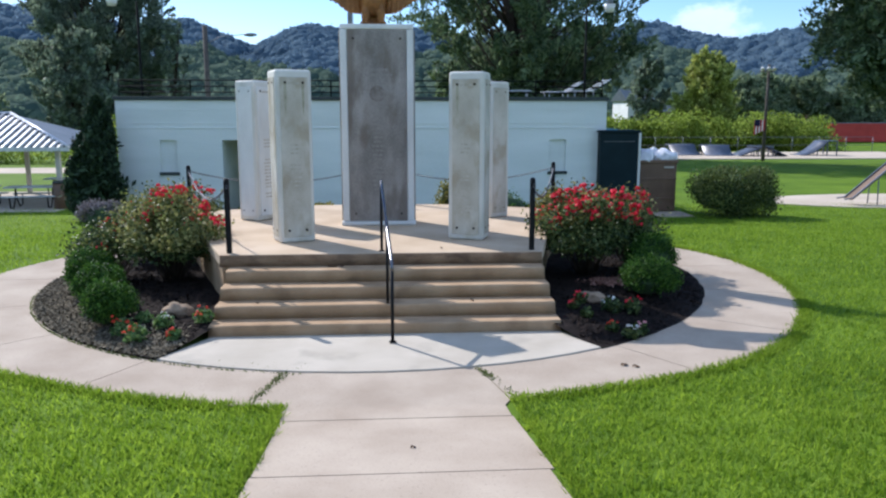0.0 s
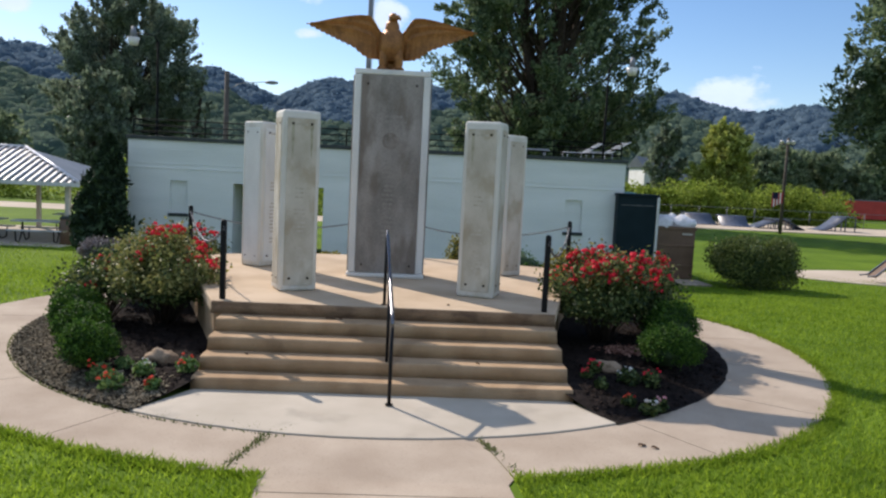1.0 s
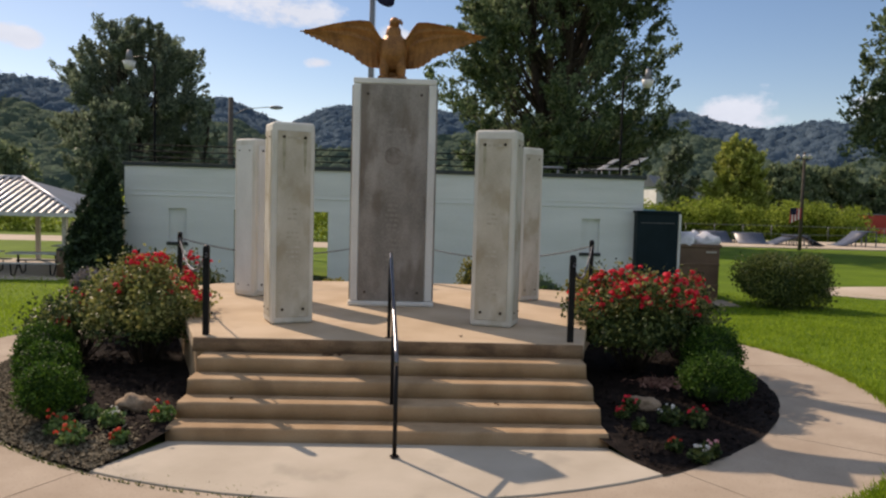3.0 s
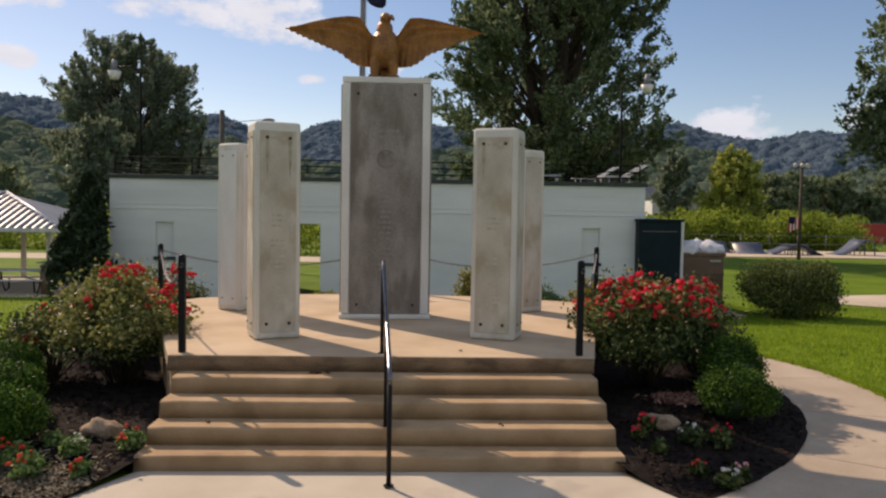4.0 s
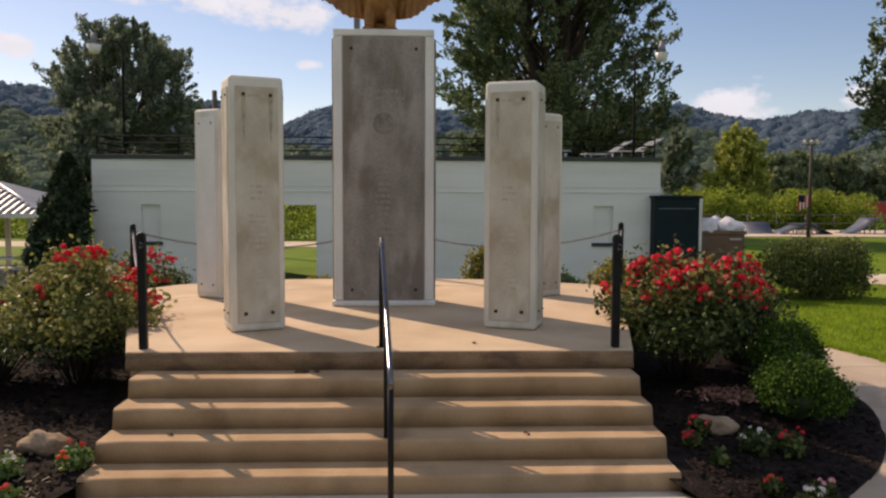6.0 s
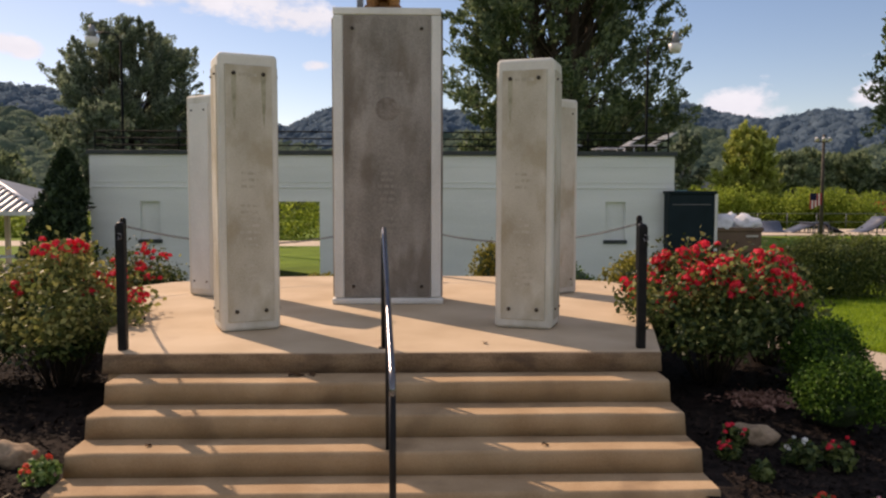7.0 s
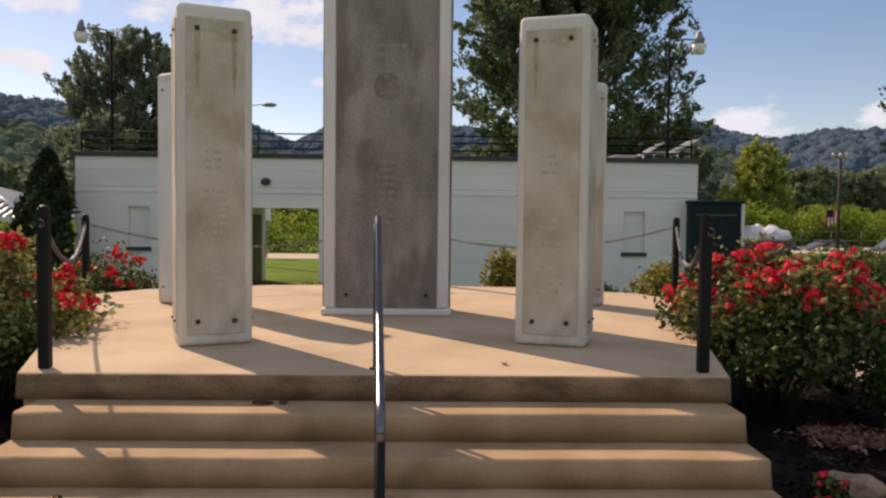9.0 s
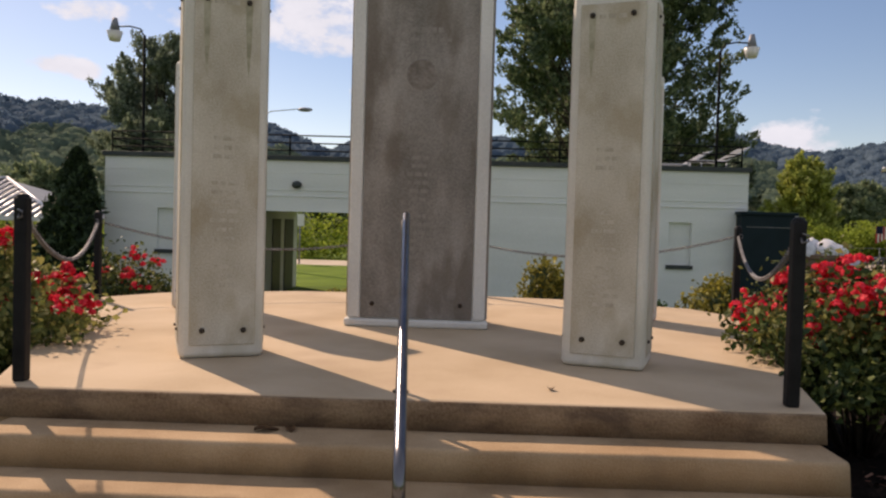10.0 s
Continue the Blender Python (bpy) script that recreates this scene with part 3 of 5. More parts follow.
def eagle():
    """Spread eagle: one mesh of body, head, legs and two feathered wings."""
    bm = bmesh.new()
    blob((0, 0.02, 0.44), (0.215, 0.19, 0.30), 0.06, 3, bm=bm)
    blob((0, 0.02, 0.70), (0.125, 0.125, 0.17), 0.05, 2, bm=bm)
    blob((0.015, -0.02, 0.87), (0.085, 0.105, 0.085), 0.04, 2, bm=bm)
    sweep([(0.05, -0.07, 0.875), (0.10, -0.11, 0.868), (0.128, -0.125, 0.84), (0.132, -0.127, 0.80)], [0.045, 0.038, 0.024, 0.006], 8, bm)
    for s in (-1, 1):
        blob((s * 0.125, -0.02, 0.20), (0.085, 0.11, 0.24), 0.1, 2, bm=bm, seed=s)
        blob((s * 0.14, -0.06, 0.03), (0.09, 0.13, 0.04), 0.15, 2, bm=bm, seed=s + 5)
    blob((0, 0.12, 0.16), (0.15, 0.07, 0.22), 0.1, 2, bm=bm)
    blob((0, 0.04, 0.0), (0.27, 0.20, 0.05), 0.1, 2, bm=bm)
    for s in (-1, 1):
        ns, nc = 60, 14
        rows = [[], []]
        for i in range(ns + 1):
            u = i / ns
            x = 0.13 + 1.30 * u
            zl = 0.62 + 0.27 * smooth(0, 0.20, u) - 0.05 * smooth(0.25, 0.6, u) - 0.115 * smooth(0.45, 1.0, u)
            zt = 0.20 + 0.02 * u + 0.12 * smooth(0.18, 0.42, u) + 0.36 * max(0.0, (u - 0.30) / 0.70) ** 1.15
            zt += 0.028 * (0.5 - abs((u * 15) % 1 - 0.5)) * 2 * smooth(0.1, 0.3, u)
            zt = min(zt, zl - 0.012)
            for side in (0, 1):
                row = []
                for j in range(nc + 1):
                    w = j / nc
                    z = zl + (zt - zl) * w
                    thick = 0.055 * (1 - w) ** 0.6 * (1 - 0.75 * u) + 0.008
                    camber = 0.10 * math.sin(w * 2.2) * (1 - 0.5 * u)
                    ridge = 0.010 * math.sin(w * 30 + u * 4) * (1 if w < 0.45 else 0) + 0.012 * abs((u * 15 + w * 0.8) % 1 - 0.5) * smooth(0.35, 0.5, w) * 2
                    y = 0.10 - 0.16 * math.sin(u * 2.6) * 0.8 + camber + (thick if side else -thick) - (ridge if not side else 0)
                    row.append(bm.verts.new((s * x, y, z)))
                rows[side].append(row)
        for side in (0, 1):
            for a, b in zip(rows[side], rows[side][1:]):
                for j in range(nc):
                    bm.faces.new((a[j], a[j + 1], b[j + 1], b[j])).smooth = True
        for a, b in ((0, 1),):
            for i in range(ns):
                for j in (0, nc):
                    bm.faces.new((rows[0][i][j], rows[0][i + 1][j], rows[1][i + 1][j], rows[1][i][j]))
            for i in (0, ns):
                for j in range(nc):
                    bm.faces.new((rows[0][i][j], rows[0][i][j + 1], rows[1][i][j + 1], rows[1][i][j]))
    bmesh.ops.recalc_face_normals(bm, faces=bm.faces)
    ob = part("eagle_statue", bm, "bronze", smooth=True)
    rm = ob.modifiers.new("one_skin", "REMESH")
    rm.mode, rm.voxel_size, rm.use_smooth_shade = "VOXEL", 0.013, True
    ob.matrix_basis = pose(-0.27, 13.72, TOP + 3.44 + 0.01)
    tagged(ob, "bronze spread-winged eagle statue on top of the central pillar", "statue")


eagle()


# ---- posts, chains, handrail ----
def chain_post(x, y, h, base=TOP):
    p = thing("chain_post", (x, y, base), 0, "black painted metal chain post at the platform edge", "post", "chain posts")
    part("shaft", box(-0.036, 0.036, -0.036, 0.036, 0, h, 0.012, 2), "black", p)
    part("cap", blob((0, 0, h), (0.036, 0.036, 0.022), 0, 2), "black", p, smooth=True)
    part("eye_bolt", sweep([(0.0, -0.05, h - 0.07), (0.03, -0.06, h - 0.08), (0.03, -0.06, h - 0.11), (0.0, -0.05, h - 0.12), (0, -0.035, h - 0.095)], 0.006, 6), "steel", p)


POSTS = [(-2.27, 10.74, 1.03), (2.01, 10.74, 1.02), (-3.86, 14.95, 0.96), (3.2, 14.95, 1.0), (-0.25, 16.62, 0.98)]
for px, py, ph in POSTS:
    chain_post(px, py, ph)


def chain(a, b, sag, label, link=0.055):
    """Catenary of oval links, every other one turned."""
    a, b = Vector(a), Vector(b)
    n = max(8, int((b - a).length * 1.06 / (link * 0.72)))
    pts = [a.lerp(b, i / n) - Vector((0, 0, sag * 4 * (i / n) * (1 - i / n))) for i in range(n + 1)]
    v, f = [], []
    for i in range(n):
        d = (pts[i + 1] - pts[i]).normalized()
        q = d.to_track_quat("X", "Z") @ Euler((radians(90 * (i % 2) + 30), 0, 0)).to_quaternion()
        c = (pts[i] + pts[i + 1]) / 2
        base = len(v)
        for k in range(10):
            t = 2 * math.pi * k / 10
            o = Vector((link * 0.5 * math.cos(t), link * 0.27 * math.sin(t), 0))
            rad = Vector((math.cos(t), math.sin(t), 0))
            for w in range(4):
                ph = math.pi / 2 * w
                v.append(tuple(c + q @ (o + rad * 0.0055 * math.cos(ph) + Vector((0, 0, 0.0055 * math.sin(ph))))))
        for k in range(10):
            for w in range(4):
                f.append((base + k * 4 + w, base + (k + 1) % 10 * 4 + w, base + (k + 1) % 10 * 4 + (w + 1) % 4, base + k * 4 + (w + 1) % 4))
    tagged(raw("chain", v, f, "steel", smooth=True), label, "chain", "post chains")


def eye_of(i):
    return (POSTS[i][0], POSTS[i][1], TOP + POSTS[i][2] - 0.09)


chain(eye_of(0), eye_of(2), 0.34, "galvanised chain sagging between black posts along the platform side")
chain(eye_of(1), eye_of(3), 0.34, "galvanised chain sagging between black posts along the platform side")
chain(eye_of(2), eye_of(4), 0.30, "galvanised chain sagging behind the pillars")
chain(eye_of(4), eye_of(3), 0.30, "galvanised chain sagging behind the pillars")


def handrail():
    p = thing("handrail", (0, 0, 0), 0, "black painted tubular handrail down the middle of the steps", "handrail")
    low, up = Vector((0.0, 8.92, 0.04)), Vector((-0.14, 10.78, TOP))
    bend_l, bend_u = low + Vector((0, -0.03, 0.97)), up + Vector((0, 0.08, 1.0))
    d = (bend_u - bend_l).normalized()
    elbow = [bend_l + Vector((0, 0, -0.09)), bend_l + Vector((0, 0, -0.05)) + d * 0.006, bend_l + Vector((0, 0, -0.022)) + d * 0.022, bend_l + d * 0.05, bend_l + d * 0.09]
    part("lower_post", tube(low, bend_l + Vector((0, 0, -0.085)), 0.021, 0.021, 14), "black", p)
    part("rail", sweep(elbow + [bend_l.lerp(bend_u, 0.5), bend_l.lerp(bend_u, 0.985), bend_u], [0.0215] * 7 + [0.012], 16), "rail_black", p, "hand-worn glossy top rail")
    part("upper_post", tube(up, up + Vector((0, 0, 0.96)), 0.021, 0.021, 12), "black", p)
    mid = low.lerp(up, 0.42)
    part("middle_post", tube((mid.x, mid.y, RISE * 2 - 0.01), (mid.x, mid.y, RISE * 2 + 0.96), 0.019, 0.019, 12), "black", p)
    for q, z in ((low, 0.045), (up, TOP)):
        part("foot_plate", tube((q.x, q.y, z), (q.x, q.y, z + 0.008), 0.045, 0.045, 14), "black", p)


M["rail_black"] = mat("rail_black", (0.10, 0.10, 0.11), (0.17, 0.17, 0.18), 8, 0.27, 0.9, spec=0.7)
handrail()


def flagpole():
    z0 = gz(-0.9, 18.25)
    p = thing("flagpole", (-0.89, 18.25, z0), 0, "tall grey metal flagpole behind the monument", "flagpole")
    part("pole", tube((0, 0, 0), (0, 0, 11.5), 0.07, 0.045, 14), "steel_dull", p)
    part("ball", blob((0, 0, 11.55), (0.09, 0.09, 0.09), 0, 2), "bronze", p, smooth=True)
    part("rope", tube((0.085, -0.02, 1.2), (0.06, -0.02, 11.2), 0.006, 0.006, 6), "frame_white", p)
    bm = bmesh.new()
    n, k = 16, 12
    g = [[None] * (k + 1) for _ in range(n + 1)]
    for i in range(n + 1):
        for j in range(k + 1):
            u, w = i / n, j / k
            x = 0.07 + u * (0.62 - 0.1 * w) * (0.75 + 0.25 * (1 - w))
            y = 0.09 * math.sin(u * 7 + w * 2) * u
            z = 8.75 - 1.95 * w + 0.32 * u * (1 - w) - 0.42 * u * w * (1.2 - u)
            g[i][j] = bm.verts.new((x, y, z - z0 - 0.15))
    for i in range(n):
        for j in range(k):
            bm.faces.new((g[i][j], g[i + 1][j], g[i + 1][j + 1], g[i][j + 1])).smooth = True
    ob = part("flag", bm, "flag_blue", p, "dark blue flag hanging in folds")
    so = ob.modifiers.new("thick", "SOLIDIFY")
    so.thickness = 0.006


M["steel_dull"] = mat("steel_dull", (0.13, 0.14, 0.16), (0.22, 0.23, 0.25), 6, 0.55, 0.3)
flagpole()


# ---- pool building ----
BX0, BX1, BY, BH = -8.82, 7.26, 25.64, 3.30


def building():
    z0 = -0.7
    b = thing("park_building", label="long low pale-painted brick building with flat railed roof", category="building")
    yb = BY + 7.0
    bm = bmesh.new()
    holes = [(-7.48, -6.94, 0.95, 1.99), (-5.49, -2.59, z0, 1.99), (5.34, 5.90, 0.93, 1.99)]
    x = BX0
    for a, c, lo, hi in holes:
        box(x, a, BY, BY + 0.3, z0, BH, bm=bm)
        if lo > z0:
            box(a, c, BY, BY + 0.3, z0, lo, bm=bm)
        box(a, c, BY, BY + 0.3, hi, BH, bm=bm)
        x = c
    box(x, BX1, BY, BY + 0.3, z0, BH, bm=bm)
    bmesh.ops.remove_doubles(bm, verts=bm.verts, dist=1e-4)
    part("front_wall", bm, "bwall", b)
    part("side_wall", box(BX0, BX0 + 0.3, BY + 0.3, yb, z0, BH), "bwall", b)
    part("side_wall", box(BX1 - 0.3, BX1, BY + 0.3, yb, z0, BH), "bwall", b)
    bm = bmesh.new()
    box(BX0, -5.49, yb, yb + 0.3, z0, BH, bm=bm)
    box(-5.49, -2.59, yb, yb + 0.3, 2.15, BH, bm=bm)
    box(-2.59, BX1, yb, yb + 0.3, z0, BH, bm=bm)
    part("back_wall", bm, "bwall", b)
    part("passage_wall", box(-5.79, -5.49, BY + 0.3, yb, z0, BH - 0.1), "bwall", b)
    part("passage_wall", box(-2.59, -2.29, BY + 0.3, yb, z0, BH - 0.1), "bwall", b)
    part("passage_floor", box(-5.49, -2.59, BY - 0.02, yb + 0.4, z0, -0.53), "walk", b)
    part("roof", box(BX0 + 0.05, BX1 - 0.05, BY + 0.05, yb + 0.25, BH - 0.12, BH + 0.02), "coping", b)
    part("coping", box(BX0 - 0.06, BX1 + 0.06, BY - 0.06, BY + 0.36, BH - 0.035, BH + 0.085, 0.008), "coping", b, "dark roof edge")
    for z, d, h in ((2.36, 0.018, 0.035), (2.52, 0.012, 0.02), (2.95, 0.008, 0.015)):
        part("belt_course", box(BX0 - 0.01, BX1 + 0.01, BY - d, BY + 0.01, z, z + h, 0.004), "bwall", b)
    for a, c, lo, hi in (holes[0], holes[2]):
        w = part("blind_window", box(a, c, BY + 0.10, BY + 0.16, lo, hi), "bwall", b, "bricked-in window painted over")
        part("sill", box(a - 0.05, c + 0.05, BY - 0.06, BY + 0.09, lo - 0.10, lo, 0.008), "coping", w, "dark sill")
    part("blocked_doorway", box(1.03, 2.95, BY - 0.010, BY + 0.01, z0, 2.01, 0.003), "bwall", b)
    lamp = part("wall_lamp", blob((-3.95, BY - 0.06, 2.66), (0.13, 0.10, 0.10), 0.02, 2), "coping", b, "small dark wall lamp", smooth=True)
    for y0, y1 in ((29.4, 30.4), (31.0, 32.2)):
        dr = part("door", box(-5.50, -5.455, y0, y1, -0.53, 1.80, 0.006), "door_dark", b, "dark door in the passage wall")
        part("door_handle", blob((-5.43, y0 + 0.12, 0.5), (0.03, 0.03, 0.03), 0, 1), "steel", dr)
    ra = BH + 0.085
    for x in np.linspace(BX0 + 0.12, BX1 - 0.15, 8):
        part("rail_post", tube((x, BY + 0.12, ra), (x, BY + 0.12, ra + 0.52), 0.022, 0.022, 8), "rail_matte", b)
    for z in (0.14, 0.33, 0.52):
        part("roof_rail", tube((BX0 + 0.12, BY + 0.12, ra + z), (BX1 - 0.15, BY + 0.12, ra + z), 0.018, 0.018, 8), "rail_matte", b)
    for x in (BX0 + 0.12, BX1 - 0.15):
        for z in (0.14, 0.33, 0.52):
            part("roof_rail", tube((x, BY + 0.12, ra + z), (x, yb, ra + z), 0.018, 0.018, 8), "rail_matte", b)
    part("awning", prism([(BX1 + 0.002, BY + 0.5), (BX1 + 0.55, BY + 0.5), (BX1 + 0.55, BY + 3.0), (BX1 + 0.002, BY + 3.0)], 2.25, 2.33), "teal", b, "small teal awning")


building()


def lounge(x, y, turn):
    p = thing("deck_lounger", (x, y, BH + 0.02), turn, "pale reclining lounger on the flat roof", "lounger", "roof loungers")
    bm = bmesh.new()
    for i in range(8):
        box(-0.28, 0.28, 0.1 * i, 0.1 * i + 0.07, 0.30, 0.32, bm=bm)
    part("seat", bm, "ramp_light", p)
    bm = bmesh.new()
    for i in range(8):
        d, h = 0.82 + 0.085 * i, 0.33 + 0.05 * i
        box(-0.28, 0.28, d, d + 0.06, h, h + 0.02, bm=bm)
    part("backrest", bm, "ramp_light", p)
    for sx in (-1, 1):
        part("frame", sweep([(sx * 0.3, 0, 0.31), (sx * 0.3, 0.82, 0.31), (sx * 0.3, 1.5, 0.72)], 0.018, 8), "ramp_light", p)
        for y2 in (0.15, 0.85):
            part("leg", tube((sx * 0.3, y2, 0), (sx * 0.3, y2, 0.31), 0.016, 0.016, 8), "ramp_light", p)


lounge(4.9, BY + 1.2, 75)
lounge(6.2, BY + 1.3, -80)
lounge(5.6, BY + 2.6, -85)


def area_lamp(x, y, base, top, side, label):
    """Pole with a short arm and a hanging globe lamp."""
    p = thing("area_lamp", (x, y, base), 0, label, "lamp post", "lamp posts on the building")
    h = top - base
    part("pole", tube((0, 0, 0), (0, 0, h), 0.042, 0.034, 10), "rail_matte", p)
    part("arm", sweep([(0, 0, h - 0.05), (side * 0.12, 0, h + 0.16), (side * 0.4, 0, h + 0.22), (side * 0.78, 0, h + 0.2)], 0.02, 8), "black", p)
    hd = part("head", tube((side * 0.78, 0, h + 0.08), (side * 0.78, 0, h + 0.42), 0.13, 0.06, 12), "steel_dull", p)
    bm = tube((side * 0.78, 0, h - 0.16), (side * 0.78, 0, h + 0.08), 0.13, 0.2, 14)
    part("globe", bm, "lamp_glass", hd, "milky glass globe")


area_lamp(-8.1, BY + 0.55, -0.6, 6.42, -1, "tall dark lamp post with a hanging globe beside the building")
area_lamp(6.6, BY + 0.5, -0.6, 6.36, 1, "tall dark lamp post with a hanging globe beside the building")


def green_store():
    p = thing("storage_box", (7.65, 25.25, gz(8, 25)), 0, "tall dark green metal storage box against the building", "storage box")
    part("body", box(-0.66, 0.62, 0, 1.5, 0, 2.72, 0.015), "green_box", p)
    part("lid", box(-0.70, 0.68, -0.05, 1.55, 2.72, 2.80, 0.015), "green_box", p)
    part("trim_strip", box(-0.55, 0.5, -0.012, 0.002, 2.42, 2.435), "steel", p, "thin pale metal strip")
    part("corner_post", box(0.62, 0.70, -0.03, 0.06, 0.3, 2.72, 0.01), "frame_white", p, "white corner post")


def brown_bin():
    p = thing("waste_bin", (9.0, 25.5, gz(9, 25.5)), 0, "large brown waste bin with open top", "waste bin")
    bm = bmesh.new()
    box(-0.70, 0.72, 0, 1.2, 0.06, 1.74, 0.03, 2, bm)
    part("body", bm, "brown_box", p)
    part("rim", box(-0.74, 0.76, -0.04, 1.24, 1.68, 1.79, 0.02), "brown_box", p)
    for z in (0.45, 1.12):
        part("rib", box(-0.70, 0.72, -0.022, 0.01, z, z + 0.07, 0.01), "brown_box", p)
    bm = bmesh.new()
    box(0.26, 0.60, -0.046, -0.036, 1.52, 1.58, bm=bm)
    part("lettering", bm, "tan", p, "pale unreadable lettering")
    for k, (x, y, r) in enumerate(((-0.35, 0.4, 0.42), (0.05, 0.75, 0.42), (0.42, 0.42, 0.40))):
        g = blob((9.0 + x, 25.5 + y, gz(9, 25) + 1.86), (r, 0.42, 0.30), 0.4, 3, 2.2, seed=k * 2.3)
        tagged(part("rubbish_bag", g, "bag", smooth=True), "white plastic rubbish bag piled on the brown bin", "bag", "rubbish bags")


green_store()
brown_bin()


# ---- plants ----
def shrub(name, at, radii, k, size, leaf, label, category, seed, lumps=14, core=True, group="", stems=0, up=0.0, jitter=0.25, square=False):
    """A rounded shrub: lumpy skin of leaves round branches and a solid dark core."""
    rng = np.random.default_rng(seed)
    p = thing(name, at, 0, label, category, group)
    rx, ry, rz = radii
    d = rng.normal(size=(lumps, 3))
    d /= np.linalg.norm(d, axis=1, keepdims=True)
    d[:, 2] = np.abs(d[:, 2]) * 1.1 - 0.25
    if square:
        ang = rng.uniform(0, 6.28, lumps)
        d = np.stack([np.cos(ang), np.sin(ang), rng.uniform(-0.95, 1.0, lumps)], 1)
    cs = d * np.array([rx, ry, rz]) * 0.62 + np.array([0, 0, rz * 0.95])
    rs = np.array([rx, ry, rz]) * rng.uniform(0.30, 0.50, (lumps, 1))
    pts = in_clumps(rng, k, cs, rs)
    pts += rng.normal(size=pts.shape) * size * jitter
    pts = pts[pts[:, 2] > 0.01]
    leaves("foliage", pts, size, leaf, p, rng, up=up)
    bm = bmesh.new()
    for i in range(max(stems, 6)):
        a = rng.uniform(0, 6.28)
        c = cs[i % lumps]
        sweep([(0.08 * math.cos(a), 0.08 * math.sin(a), -0.03), tuple(c * 0.55), tuple(c)], [0.018, 0.012, 0.005], 5, bm)
    part("branchwork", bm, "bark", p)
    if core:
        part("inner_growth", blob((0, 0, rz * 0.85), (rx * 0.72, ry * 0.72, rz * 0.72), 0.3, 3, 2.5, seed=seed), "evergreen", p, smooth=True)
    return p


def bloom_mesh(rng, centres, size, petals=12):
    """Full double flowers: cupped petals round each centre."""
    pts, c = [], np.asarray(centres)
    v, f = [], []
    for q in c:
        s = size * rng.uniform(0.7, 1.25)
        for i in range(petals):
            d = rng.normal(size=3)
            d[2] = abs(d[2]) * 0.8
            d /= np.linalg.norm(d)
            t = np.cross(d, rng.normal(size=3))
            t /= np.linalg.norm(t)
            b = np.cross(d, t)
            o = q + d * s * 0.45
            n0 = len(v)
            v += [tuple(o - t * s * 0.4 + d * s * 0.12), tuple(o - b * s * 0.42), tuple(o + t * s * 0.4 + d * s * 0.12), tuple(o + b * s * 0.42), tuple(o + d * s * 0.1)]
            f += [(n0, n0 + 1, n0 + 4), (n0 + 1, n0 + 2, n0 + 4), (n0 + 2, n0 + 3, n0 + 4), (n0 + 3, n0, n0 + 4)]
    return v, f


def rose_bush(at, radii, k, blooms, label, seed, new=0.35, bias=(0, 0)):
    rng = np.random.default_rng(seed)
    p = thing("rose_bush", at, 0, label, "rose bush", "rose bushes")
    rx, ry, h = radii
    tips, bm = [], bmesh.new()
    for i in range(42):
        a, r = rng.uniform(0, 6.28), rng.random() ** 0.5
        x, y = rx * r * math.cos(a), ry * r * math.sin(a)
        z = h * (1.0 - 0.42 * r * r) * rng.uniform(0.72, 1.04)
        mid = (x * 0.45 + rng.normal() * 0.05, y * 0.45 + rng.normal() * 0.05, z * 0.55)
        sweep([(x * 0.15, y * 0.15, -0.03), mid, (x, y, z)], [0.012, 0.008, 0.004], 5, bm)
        tips.append((x, y, z))
        for q in range(2):
            w = rng.uniform(0.45, 0.95)
            tips.append((x * w + rng.normal() * 0.08, y * w + rng.normal() * 0.08, z * rng.uniform(0.5, 0.92)))
    part("branchwork", bm, "bark", p)
    tips = np.array(tips)
    c = tips[rng.integers(0, len(tips), k)]
    pts = c + rng.normal(size=(k, 3)) * np.array([0.105, 0.105, 0.115])
    low = rng.random(k) < 0.1
    pts[low, 2] *= 0.6
    pts = pts[pts[:, 2] > 0.34 + 0.24 * rng.random(len(pts))]
    hi = (pts[:, 2] > h * (0.62 if new < 0.6 else 0.42)) & (rng.random(len(pts)) < new)
    leaves("foliage", pts, 0.042, ["rose_leaf", "rose_new"], p, rng, hi.astype(int), long=1.55)
    top = tips[tips[:, 2] > h * 0.55]
    wgt = np.clip(0.35 + bias[0] * top[:, 0] / rx + bias[1] * top[:, 1] / ry, 0.03, None) * (top[:, 2] / h) ** 2
    cl = top[rng.choice(len(top), blooms // 5 + 1, p=wgt / wgt.sum())]
    cen = np.repeat(cl, 5, 0)[:blooms] + rng.normal(size=(blooms, 3)) * np.array([0.06, 0.06, 0.045]) + np.array([0, -0.03, 0.10])
    v, f = bloom_mesh(rng, cen, 0.066, 14)
    tagged(raw("blossom", v, f, "petal", p), "clusters of red double roses", kind="stuff")
    return p


def bz(x, y):
    return bed_height(x, y) - 0.01


rose_bush((-3.5, 12.3, bz(-3.5, 12.3)), (0.9, 0.9, 1.36), 16000, 190, "large rose bush with red blooms and reddish new growth, in mulch", 11, 0.85, (0.1, 0.5))
rose_bush((-4.45, 12.35, bz(-4.45, 12.35)), (0.68, 0.68, 0.86), 7000, 14, "dark green rose bush with few blooms, in mulch", 12, 0.15)
rose_bush((-4.35, 14.2, bz(-4.35, 14.2)), (0.7, 0.8, 1.18), 7500, 90, "rose bush with red blooms beside the platform", 13, 0.5)
rose_bush((3.22, 12.3, bz(3.22, 12.3)), (0.98, 0.95, 1.38), 16000, 400, "large rose bush covered in red blooms, in mulch", 14, 0.35, (-0.05, 0.1))
